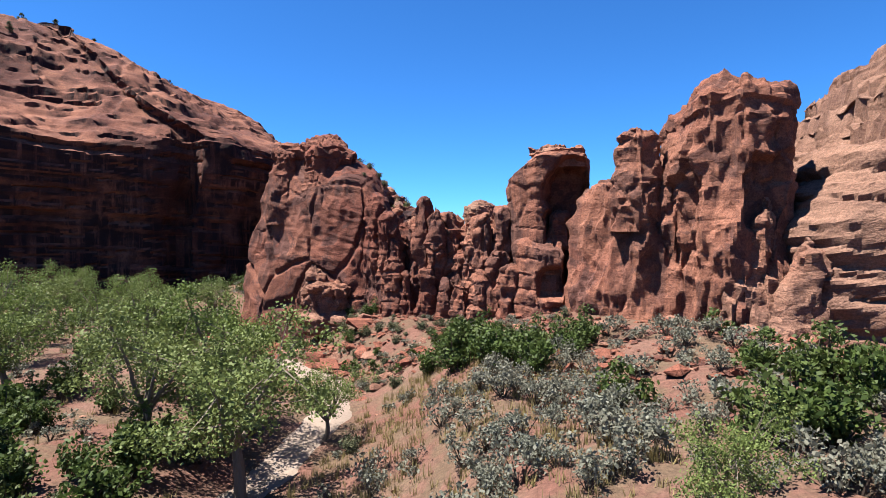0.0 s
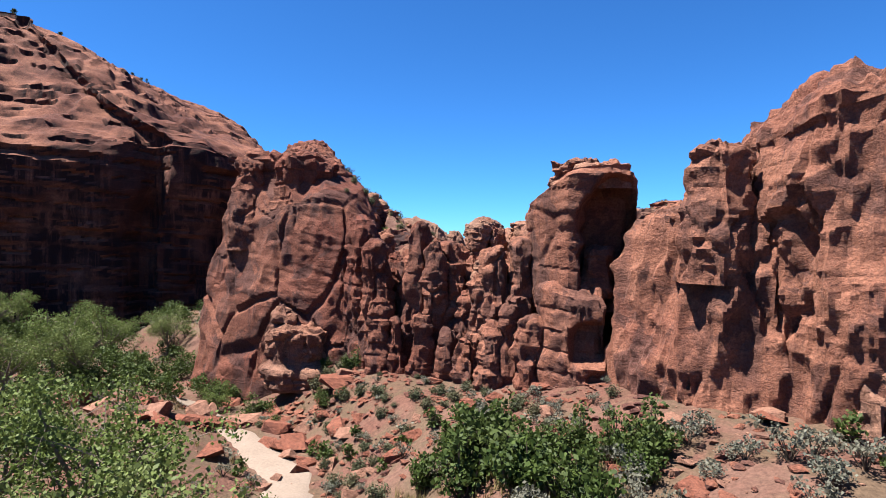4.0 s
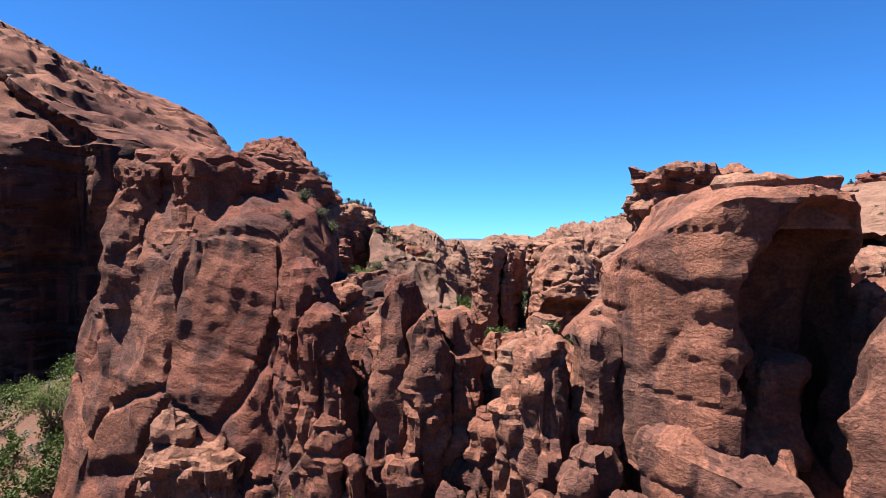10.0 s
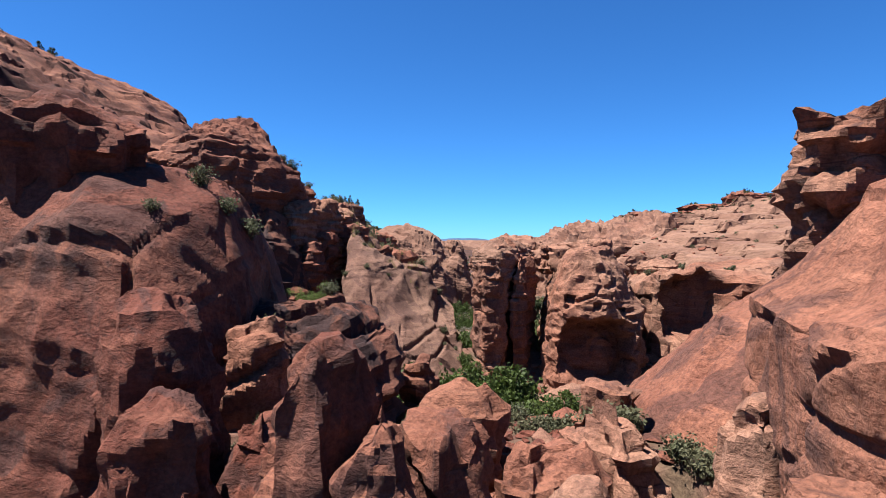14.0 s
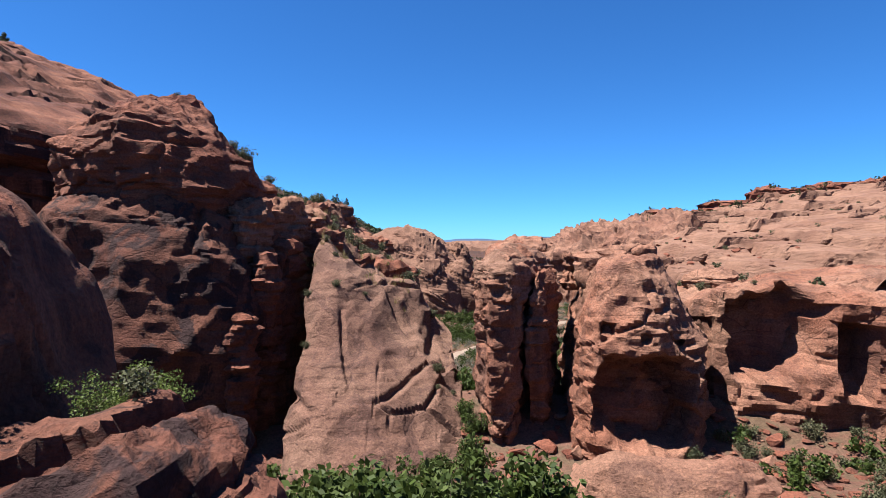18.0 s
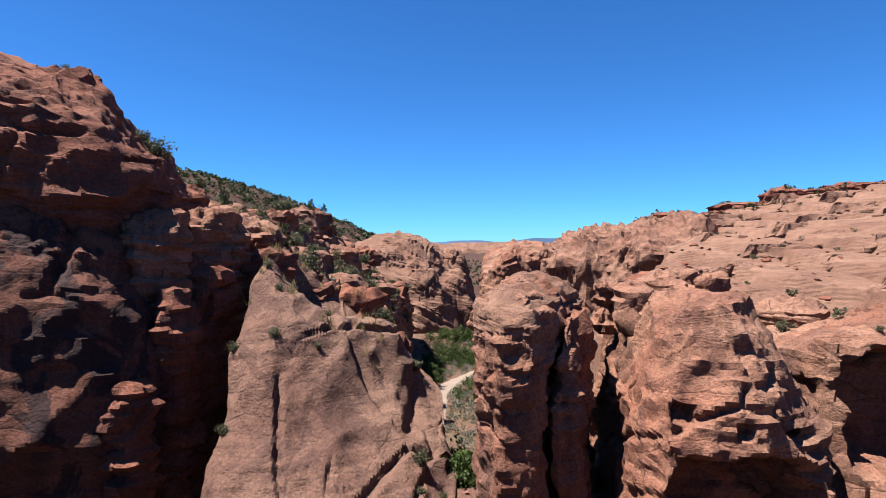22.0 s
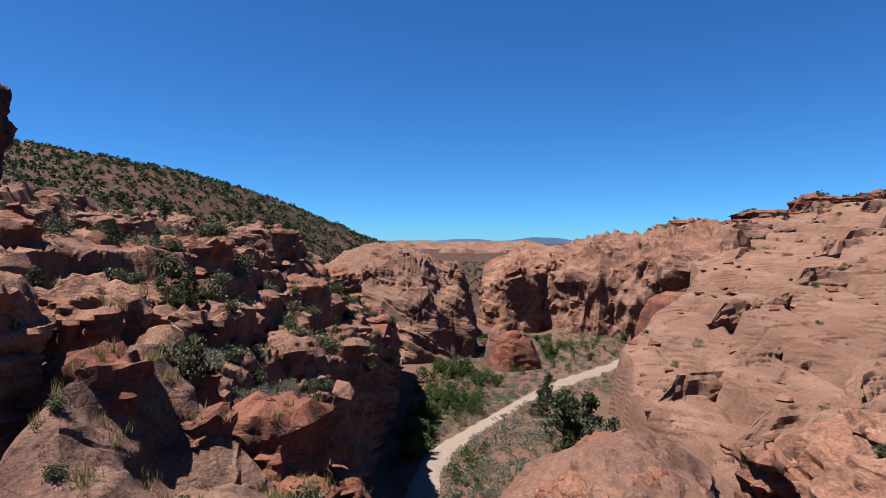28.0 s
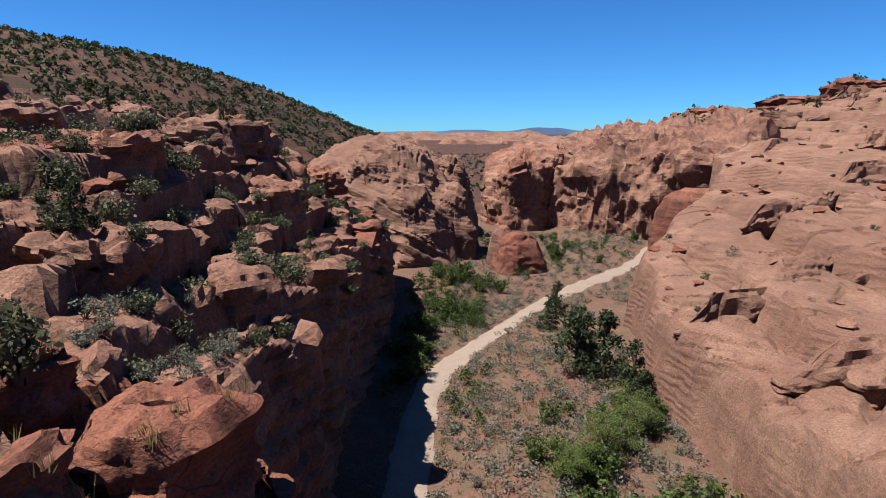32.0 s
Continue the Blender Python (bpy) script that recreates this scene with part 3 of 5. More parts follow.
buttress = mass("rock_buttress", [(17.4, 41.0, 16.6), (18.4, 38.2, 17.4), (20.8, 36.6, 18.0), (23.2, 36.6, 17.4), (24.4, 40, 17.6), (23.6, 50, 17), (19, 49, 16.6)], -2, 18.4,
     [(0, -0.14), (0.22, -0.06), (0.5, 0.04), (0.68, 0.07), (0.76, 0.02), (0.88, 0.03), (0.93, 0.10), (0.95, 0.06), (0.985, 0.10), (1, 0.25), (1, 1)], res=0.17, big=0.4, block=0.55, bed=0.08, size=(2.4, 2.4, 6.0), seed=10,
     dents=[((21.8, 36, 10.5), (1.5, 2.5, 3.0), (0, 1.3, 0))], material=M_WALL, label="tall red buttress with fluted pale base and caprock", category="rock buttress")
for n, (x, y, w, d, top, lx) in enumerate([(19.8, 36.7, 2.0, 1.8, 7.6, 0.8), (21.8, 36.1, 2.2, 1.8, 10.2, 0.4), (23.8, 34.6, 2.2, 1.8, 7.6, 0.3), (20.8, 35.6, 1.8, 1.6, 4.6, 0.5)]):
    block_rock("flute", x, y, w * 1.3, d * 1.3, -1.5, top, 10 * n, 400 + n, profile=[(0, -0.9), (0.35, -0.3), (0.7, 0.15), (0.9, 0.45), (1, 1)], res=0.17, big=0.35, block=0.45, bed=0.05, size=(1.8, 1.8, 3), lean=(lx, 1.4), material=M_ROCK, label="pale leaning rock flute", parent=buttress)
mass("rock_shoulder", [(22.9, 38.0, 16.8), (24.6, 34.0, 17.6), (29, 32.0, 19.8), (36, 29.5, 21.8), (60, 18, 27), (85, 30, 34), (80, 70, 34), (45, 68, 27), (27, 58, 20)], -3, 28,
     [(0, 0), (0.35, 0.0), (0.56, 0.02), (0.62, 0.06), (0.74, 0.10), (0.86, 0.17), (0.95, 0.27), (1, 0.45), (1, 1)], res=0.36, big=0.7, block=0.35, bed=0.5, size=(6, 6, 3.6), bedscale=1.2, seed=11, steps=2.4, material=M_SLICK, label="broad pale slickrock shoulder with curved bedding", category="rock slope")

# ---- rock: second gap ----
dark = mass("dark_butte", [(-37, 105, 18), (-31, 99.4, 18), (-22, 98.4, 18), (-16, 100.6, 17), (-14.5, 108, 17), (-16, 116, 18), (-27, 121, 19), (-36, 115, 19)], -4, 19.5,
     [(0, 0.08), (0.25, 0.06), (0.45, 0.02), (0.6, 0.03), (0.8, 0.10), (0.92, 0.16), (0.97, 0.24), (1, 0.4), (1, 1)], res=0.22, big=0.7, block=0.5, bed=0.14, size=(6, 6, 5), bedscale=1.1, seed=12,
     material=M_DARK, label="dark red varnished butte with a rounded head", category="rock butte")
mass("butte_head", [(-33.5, 106, 23.5), (-29.5, 101.6, 25), (-24, 100.8, 25.4), (-18.6, 102.6, 24), (-16.6, 108, 21.5), (-18, 115, 21), (-27, 118, 23), (-34, 113, 23)], 15.5, 26.8,
     [(0, 0.22), (0.15, 0.10), (0.3, 0.0), (0.55, -0.02), (0.72, 0.04), (0.88, 0.16), (0.97, 0.36), (1, 0.6), (1, 1)], res=0.22, big=0.6, block=0.45, bed=0.42, size=(3.6, 3.6, 2.6), seed=29, material=M_RED, label="overhanging rounded head of the butte", parent=dark)
shoulder = mass("rock_shoulder", [(-20, 105, 12), (-16.6, 102.6, 9.5), (-14.2, 103.4, 9.5), (-13.4, 107, 12), (-13.4, 114, 14.4), (-18, 118, 16.5), (-23, 114, 17)], -4, 15.5, WALL, res=0.22, big=0.5, block=0.3, bed=0.35, size=(3.4, 3.4, 3), seed=13,
     material=M_RED, label="broken red shoulder of stacked blocks below the butte", category="rock slope")
for n, (x, y, w, d, lo, hi, turn) in enumerate([(-17.2, 106.2, 5.4, 5.0, 6, 17.4, 10), (-15.4, 105.0, 3.4, 3.4, 2, 13.2, 30), (-14.6, 108.6, 3.0, 4.2, 4, 14.2, -15), (-15.6, 110.6, 5.6, 5.0, 8, 18.0, 25), (-12.6, 113.0, 4.2, 4.4, 6, 15.0, 5),
                                          (-18.6, 113.2, 5.0, 5.0, 10, 19.6, -20), (-15.2, 116.2, 5.6, 4.4, 8, 17.4, 14), (-15.9, 101.9, 2.6, 2.4, -2, 9.0, 0)]):
    block_rock("stacked_block", x, y, w, d, lo, hi, turn, 600 + n, profile=WALL if n % 2 else LEDGED, res=0.2, big=0.3, block=0.4, bed=0.4, size=(2.6, 2.6, 2.2), bedscale=0.8, material=M_RED if n % 3 else M_ROCK, parent=shoulder)
bench_b = mass("rock_bench", [(-11.4, 112.5, 12), (-7, 111.6, 9.4), (-2.4, 111.8, 6.0), (-2.6, 116, 7.0), (-5.6, 121, 9.4), (-13, 121, 12.4)], -6, 10.6, PLATEAU, res=0.24, big=0.6, block=0.5, bed=0.4, size=(3.6, 3.6, 3), seed=24, steps=2.2,
     material=M_RED, label="low broken red rock bench behind the tilted slab", category="rock bench")
for n, (x, y, w, d, hi) in enumerate([(-9.6, 114.5, 4.6, 3.8, 12.6), (-5.6, 114.2, 3.6, 3.2, 9.8), (-7.4, 117.4, 5.0, 3.6, 11.8), (-11.8, 117.6, 4.4, 4.4, 13.8), (-4.6, 117.2, 2.6, 3.0, 9.0)]):
    block_rock("outcrop_block", x, y, w, d, 4, hi, 24 * n, 620 + n, profile=LEDGED if n % 2 else WALL, res=0.2, big=0.3, block=0.4, bed=0.4, size=(2.4, 2.4, 2), bedscale=0.7, material=M_RED, parent=bench_b)
mass("sandstone_slab", [(-10.4, 90.5, 15.2), (-8.4, 87.6, 13.6), (-4, 86.6, 9.8), (0.6, 87.2, 5.8), (1.8, 89, 5.6), (1.6, 92, 6.4), (-4, 94.6, 10.2), (-10.4, 96, 15.6)], -4, 11.0,
     [(0, 0), (0.70, 0.02), (0.94, 0.05), (0.985, 0.12), (1, 0.3), (1, 1)], res=0.14, lean=(-2.0, 20.0), big=0.5, block=0.38, bed=0.04, size=(5, 8, 5), seed=14, material=M_SLAB, label="great tilted tan sandstone slab with fine cracks", category="rock slab")
fin = mass("sandstone_fin", [(1.7, 101, 12.6), (2.4, 99.0, 12.4), (4.2, 99.0, 12.8), (5.2, 102, 13.2), (6.9, 106, 13.2), (7.9, 110, 13.0), (7.2, 112.6, 12.0), (3.6, 112.4, 12.2), (1.7, 108, 13.0)], -4, 13.7,
     [(0, 0.10), (0.3, 0.07), (0.6, 0.03), (0.84, -0.03), (0.93, -0.03), (0.97, 0.08), (1, 0.4), (1, 1)], res=0.16, big=0.25, block=0.34, bed=0.2, size=(2.6, 2.6, 3), bedscale=0.9, seed=15, label="tall round-topped sandstone fin beside a dark slot", category="rock fin")
mass("caprock", [(1.6, 102, 12.9), (2.6, 99.4, 12.8), (4.2, 99.6, 13.0), (5.4, 102.4, 13.3), (7.0, 106, 13.4), (8.0, 110, 13.1), (7.2, 112.4, 12.2), (3.6, 112.2, 12.4), (1.6, 108, 13.1)], 11.0, 13.9,
     [(0, 0.12), (0.2, -0.03), (0.55, -0.05), (0.8, 0.03), (0.95, 0.22), (1, 0.5), (1, 1)], res=0.16, big=0.2, block=0.2, bed=0.26, size=(3, 3, 2), bedscale=0.6, seed=28, material=M_SLICK, label="smooth pale rounded caprock", parent=fin)
mass("sandstone_fin", [(5.0, 100.6, 10.4), (6.4, 100.8, 10.4), (8.2, 107, 12), (8.4, 109, 12), (7.4, 108.6, 12), (6.6, 105, 11.6)], -4, 12.0, WALL, res=0.18, big=0.2, block=0.3, bed=0.3, size=(1.4, 1.4, 1.8), seed=16,
     label="narrow sandstone fin wedged in the slot", category="rock fin")
pitted = mass("pitted_block", [(7.8, 99.5, 10.5), (8.8, 97.0, 9.8), (13, 96.2, 9.6), (17, 98.8, 9.2), (19, 104, 9.8), (18.6, 112, 12.4), (14, 118, 12.6), (10, 116, 12.4), (8.8, 108, 12.2)], -4, 13.2,
     [(0, 0.0), (0.38, 0.03), (0.5, 0.0), (0.64, 0.06), (0.80, 0.16), (0.93, 0.30), (1, 0.5), (1, 1)], res=0.18, big=0.45, block=0.36, bed=0.12, size=(3.0, 3.0, 2.6), seed=17,
     dents=[((12.8, 96.2, 3.6), (4.6, 3.4, 3.4), (0, 3.4, 0)), ((10.2, 98.4, 8.5), (0.55, 1.6, 0.4), (0, 0.9, -0.1)), ((12.6, 98.4, 7.9), (0.4, 1.4, 0.3), (0, 0.6, 0)), ((15.0, 98.8, 7.4), (0.45, 1.4, 0.3), (0, 0.7, 0))],
     label="pale block pitted with holes above a dark overhang", category="rock block")
mass("alcove_block", [(18.6, 104.5, 10.4), (19.8, 102, 10.8), (25, 101, 10.8), (30, 99, 10.4), (40, 94, 11), (58, 100, 14), (56, 126, 12), (30, 130, 8), (20, 124, 9)], -4, 11.6,
     [(0, -0.04), (0.5, 0.03), (0.84, 0.05), (0.86, 0.035), (0.95, 0.04), (1, 0.10), (1, 1)], res=0.28, big=0.5, block=0.36, bed=0.16, size=(3, 3, 3.4), seed=18,
     dents=[((22.6, 100.8, 7.6), (3.8, 3.4, 3.6), (-0.4, 3.2, 0)), ((27.5, 99.6, 6.4), (1.2, 3, 3.0), (0, 2.2, 0)), ((33, 97.5, 7.5), (1.6, 3, 1.6), (0, 1.8, 0))], label="ledged sandstone block with a shaded alcove", category="rock block")
block_rock("rock_apron", 12.6, 93.6, 15, 7, -4, 1.7, 4, 44, sides=9, profile=DOME, res=0.22, big=0.4, block=0.25, bed=0.15, size=(4, 4, 3), material=M_PLAIN, label="smooth pale rock apron below the pitted block", category="rock")
for n, (x, y, w, d, lo, hi) in enumerate([(12.6, 108.5, 4, 3, 11, 13.6), (15.2, 108, 2.6, 2.4, 10.5, 13.8), (10.6, 107.4, 2.0, 2.0, 10.5, 12.9), (14.5, 112, 4, 4, 11, 14), (9.7, 110.5, 2.2, 2.6, 10, 13.3), (19, 118, 5, 5, 6, 11), (24, 116, 7, 6, 7, 11.4)]):
    block_rock("knob", x, y, w, d, lo, hi, 20 * n, 70 + n, profile=LEDGED, res=0.2, big=0.25, block=0.3, bed=0.45, bedscale=0.5, label="layered sandstone knob", parent=pitted)
# the slab's dark material paints in the shade over it
mass("leaning_slab", [(-12, 67, 8.6), (-7, 65.6, 9.4), (-2.4, 67.8, 10.0), (-1.6, 70.6, 10.4), (-4.2, 73, 11.2), (-10, 72, 9.0)], 4, 11.0, WALL, res=0.2, big=0.35, block=0.4, bed=0.5, size=(3.4, 3.4, 2.6), bedscale=0.8, dip=(-0.35, 0.1), seed=19,
     material=M_DARK, label="leaning layered red slab on the bench", category="rock slab")
block_rock("boulder", -1.2, 72.2, 2.4, 2.2, 6, 8.4, 10, 39, profile=DOME, res=0.18, big=0.25, block=0.25, bed=0.3, material=M_RED, label="squat red boulder beside the leaning slab", category="boulder")
for n, (x, y, w, d, lo, hi) in enumerate([(1.0, 61.6, 2.6, 2.4, 7, 9.6), (4.6, 61.8, 2.6, 4.0, 6, 9.4), (5.4, 64.8, 2.4, 2.6, 6, 9.2), (-3.2, 63, 3.4, 3.4, 6, 9.8), (-6, 64.6, 3.2, 3.0, 7, 11.2), (-0.6, 60.4, 1.8, 2.0, 6, 9.0), (3.2, 58, 2.0, 2.2, 5, 8.8), (7.2, 59, 2.4, 3, 6, 10.4)]):
    block_rock("boulder", x, y, w, d, lo, hi, 25 * n, 90 + n, profile=DOME, res=0.17, big=0.3, block=0.3, bed=0.3, label="rounded pale boulder on the bench behind the pinnacles", category="boulder", group="boulders on the bench")

# ---- rock: the valley of the wash ----
mass("shaded_wall", [(-8.4, 117, 10.8), (-7.6, 124, 10.6), (-8.4, 136, 10.2), (-9.2, 150, 9.0), (-9.2, 168, 8.0), (-10.5, 186, 6.4), (-14, 201, 5), (-30, 205, 14), (-48, 190, 22), (-50, 150, 25), (-38, 122, 24), (-22, 115, 19), (-13, 114, 13.6)], -10, 19.5,
     PLATEAU, res=0.34, big=1.0, block=0.5, bed=0.8, size=(5.5, 5.5, 6), bedscale=0.9, dip=(-0.35, 0.25), seed=20, steps=2.2, material=M_PLAIN, label="sheer shaded canyon wall with a broken rocky bench", category="cliff", kind="structure")
mass("far_wall", [(-62, 188, 22), (-40, 186, 17), (-30, 195, 16), (-27, 212, 14), (-48, 232, 18), (-70, 225, 24)], -10, 19, WALL, res=0.6, big=0.9, block=1.0, bed=0.5, size=(4, 4, 6), seed=21, material=M_RED,
     label="broken red rock wall across the valley", category="cliff")
fb = mass("far_buttress", [(-36, 218, 13), (-22, 209, 10), (-10, 205, 6), (-3, 210, 5), (1, 226, 7), (2, 258, 11), (-8, 292, 14), (-34, 294, 16), (-46, 260, 16)], -11, 18.0, [(0, 0), (0.4, 0.04), (0.7, 0.10), (0.86, 0.22), (0.95, 0.42), (1, 0.7), (1, 1)], res=0.5, big=1.2, block=0.8, bed=0.5, size=(8, 10, 12), bedscale=1.5, dip=(0.5, 0.3), seed=22, material=M_SLICK,
     label="broad pale sandstone buttress closing the valley", category="rock buttress")
for n, (x, y, w, d, lo, hi, turn) in enumerate([(-9, 214, 13, 9, -9, 9.5, 30), (-18, 218, 12, 12, 0, 14.5, 10), (-1, 224, 9, 14, -9, 8.5, 5), (-12, 232, 14, 16, 4, 16.2, -10), (-2, 244, 10, 14, -9, 13.5, 20)]):
    block_rock("slab_fin", x, y, w, d, lo, hi, turn, 640 + n, sides=8, profile=[(0, 0), (0.5, 0.03), (0.75, 0.12), (0.9, 0.3), (1, 0.6), (1, 1)], res=0.40, big=0.8, block=0.55, bed=0.4, size=(5, 7, 9), bedscale=1.2, dip=(0.5, 0.2), lean=(-2, 2), material=M_SLICK, parent=fb)
mass("far_fin", [(4, 266, 8), (12, 258, 11), (22, 262, 13), (34, 275, 14), (30, 302, 14), (6, 300, 13)], -11, 15.0, WALL, res=0.6, big=1.1, block=0.8, bed=0.5, size=(6, 6, 9), bedscale=1.3, dip=(0.4, 0.1), seed=25, material=M_ROCK,
     label="broken pale rock fin at the valley's far end", category="rock fin")
ROUND = [(0, 0.06), (0.3, 0.0), (0.52, 0.03), (0.72, 0.14), (0.88, 0.36), (0.97, 0.66), (1, 1)]
block_rock("great_boulder", 10.4, 211, 12, 10, -11, 0.9, 10, 41, sides=7, profile=ROUND, res=0.3, big=0.9, block=0.3, bed=0.0, size=(6, 6, 5), material=M_RED, label="great rounded boulder at the buttress foot", category="boulder")
block_rock("great_boulder", 7.4, 213, 8, 8, -11, 1.6, 30, 42, sides=8, profile=ROUND, res=0.3, big=0.5, block=0.15, bed=0.1, size=(4, 4, 4), material=M_PLAIN, label="weathered boulder against the buttress foot", category="boulder")
block_rock("rounded_bulge", 47, 222, 17, 11, -11, 8.0, -25, 43, sides=9, profile=ROUND, res=0.4, big=0.8, block=0.1, bed=0.15, size=(5, 5, 4), material=M_RED, label="smooth bulging red rock under the curved cliff", category="boulder")
mass("far_cliff", [(17, 296, 10), (21, 268, 11.5), (30, 252, 13.2), (40, 246, 14.6), (50, 239, 15.6), (58, 226, 16.8), (72, 236, 22), (92, 300, 26), (40, 335, 17)], -11, 20,
     [(0, 0.0), (0.4, 0.03), (0.70, 0.06), (0.78, 0.05), (0.9, 0.10), (0.97, 0.18), (1, 0.4), (1, 1)], res=0.5, big=1.8, block=1.7, bed=0.2, size=(6, 8, 16), bedscale=1.3, dip=(0.55, 0.25), seed=23, material=M_PLAIN,
     label="curved red cliff at the valley's bend", category="cliff", kind="structure")


def slick_height(x, y):
    edge = np.interp(y, [104, 118, 130, 145, 160, 175, 190, 205, 222, 236, 250, 420], [21, 19, 18, 17.5, 17.8, 21, 29, 39, 48, 55, 64, 84])
    inside = x - edge
    plane = 2.2 + 0.2 * (x - 17) + 0.062 * (y - 140)
    plane = np.where(y < 140, plane + 0.25 * (140 - y), plane)
    crest = 300 - 0.3 * (x - 60)
    plane = plane - 0.35 * np.maximum(y - crest, 0)
    p = np.stack([x, y, x * 0], 1)
    b = plane + 0.11 * x - 0.06 * y + 1.2 * fbm(p / 16, 3)
    _, edge_d, rid = cells(np.stack([x / 8 + 0.1 * y, y / 10, x * 0], 1))
    strength = smooth(-0.45, 0.1, fbm(p / 20 + 40, 3)) * smooth(3.5, 10, inside)
    plane = plane + strength * (0.6 * stairs(b, 3.2, 1.8) + 0.2 * stairs(b + 0.4 * fbm(p / 4, 2), 0.9, 0.25)) + 1.5 * fbm(p / 15 + 3, 4) + 0.10 * fbm(p / 1.2, 3)
    plane = plane + 0.25 * (rid - 0.5) - 0.8 * (1 - smooth(0, 0.06, edge_d)) * (rid > 0.4)
    f = smooth(0.0, 3.0, inside + 3.2 * fbm(p / 8 + 9, 4)) ** 0.6
    lip = smooth(3, 11, inside)
    return (-9 + (plane + 9) * f) - (1 - lip) * f * 1.6


sx = np.r_[np.arange(12, 60, 0.36), np.arange(60, 110, 0.8), np.arange(110, 330, 2.4)]
sy = np.r_[np.arange(104, 200, 0.40), np.arange(200, 300, 0.8), np.arange(300, 400, 2.0)]
mx, my = np.meshgrid(sx, sy)
sv = np.stack([mx.ravel(), my.ravel(), slick_height(mx.ravel(), my.ravel())], 1)
slick = new("slickrock_slope", grid_mesh("slickrock_slope", sv, quads(len(sy), len(sx), False), M_SLICK))
tagged(slick, "long pale pink slickrock slope with thin ledges", "rock slope", kind="structure")
ALL_ROCK.append(slick)
ledge_rnd = random.Random(31)
for n in range(30):
    y = 132 + 150 * (n + ledge_rnd.random()) / 30
    x = float(np.interp(y, [130, 160, 190, 222, 250, 300], [29, 31, 44, 64, 78, 92])) + ledge_rnd.random() ** 1.2 * (28 + 0.35 * (y - 130))
    length, wide = ledge_rnd.uniform(10, 22) * (0.6 + 0.005 * y), ledge_rnd.uniform(2.5, 5.0)
    z = float(slick_height(np.array([x]), np.array([y]))[0])
    turn = ledge_rnd.uniform(8, 50)
    thick = ledge_rnd.uniform(0.5, 1.2)
    ca, sa = math.cos(radians(turn)), math.sin(radians(turn))
    pts = []
    for m in range(9):
        a = math.tau * (m + ledge_rnd.uniform(-0.2, 0.2)) / 9
        u, v = 0.5 * length * math.cos(a), 0.5 * wide * math.sin(a)
        px, py = x + u * ca - v * sa, y + u * sa + v * ca
        pts.append((px, py, z + 0.2 * (px - x) + 0.062 * (py - y) + thick * 0.5))
    mass("ledge", pts, z - 2.5 - 0.09 * length, z + thick * 0.6, [(0, 0.1), (0.45, 0.10), (0.62, -0.02), (0.84, -0.04), (0.93, 0.08), (1, 0.35), (1, 1)], res=0.32 if y < 200 else 0.6, big=0.35, block=0.3, bed=0.3, size=(3, 3, 1.6), bedscale=0.5, seed=500 + n, material=M_SLICK, parent=slick)
# red rim ledges along the crest of the slope
for n in range(9):
    x = 66 + 17 * n
    y = 300 - 0.3 * (x - 60) - 6
    z = float(slick_height(np.array([x]), np.array([y]))[0])
    block_rock("rim_ledge", x, y, 32, 12, z - 4, z + ledge_rnd.uniform(0.8, 1.7), -17, 560 + n, sides=9, profile=LEDGED, res=0.6, big=0.6, block=0.7, bed=0.7, size=(4, 4, 2), bedscale=0.9, material=M_RED, label="thin dark red rim ledge", parent=slick)

bench = [o for o in ALL_ROCK if o.name == "shaded_wall"][0]
bpy.context.view_layer.update()
pick_rnd = random.Random(77)
for n in range(40):
    y = 114 + 78 * (n + pick_rnd.random()) / 40
    x = -10.5 - 0.02 * (y - 114) - pick_rnd.random() ** 1.3 * 24
    hit, place, nrm, _ = bench.ray_cast((x, y, 80), (0, 0, -1))
    if not hit:
        continue
    w = pick_rnd.uniform(4.0, 10.0)
    block_rock("outcrop_block", x, y, w, w * pick_rnd.uniform(0.6, 1.0), place.z - 2.5, place.z + w * pick_rnd.uniform(0.06, 0.22), pick_rnd.uniform(0, 180), 200 + n, profile=pick_rnd.choice([DOME, SLAB, LEDGED]), res=0.3, big=0.3,
               block=0.34, bed=0.45, size=(3.0, 3.0, 2.4), bedscale=0.7, dip=(-0.35, 0.25), lean=(pick_rnd.uniform(-0.4, 0.8), 0), material=pick_rnd.choice([M_WALL, M_ROCK, M_PLAIN]), parent=bench)

# ---- angular broken rock ----
def hull_chunk(seed, points=11, flat=0.75):
    """Vertices and triangles of a small angular stone about one metre wide."""
    rnd = random.Random(seed)
    bm = bmesh.new()
    for _ in range(points):
        v = Vector((rnd.gauss(0, 1), rnd.gauss(0, 1), rnd.gauss(0, 1))).normalized()
        m = max(abs(v.x), abs(v.y), abs(v.z))
        v = v * (0.5 / (0.45 + 0.55 * m))
        bm.verts.new((v.x * rnd.uniform(0.85, 1.15), v.y * rnd.uniform(0.85, 1.15), v.z * flat))
    bmesh.ops.convex_hull(bm, input=bm.verts)
    bmesh.ops.delete(bm, geom=[v for v in bm.verts if not v.link_faces], context="VERTS")
    bmesh.ops.triangulate(bm, faces=bm.faces)
    bm.verts.ensure_lookup_table()
    bm.verts.index_update()
    out = np.array([v.co for v in bm.verts]), np.array([[v.index for v in f.verts] for f in bm.faces])
    bm.free()
    return out


CHUNKS = [hull_chunk(n, 9 + n % 6) for n in range(14)]
CHUNK_MESH = {}


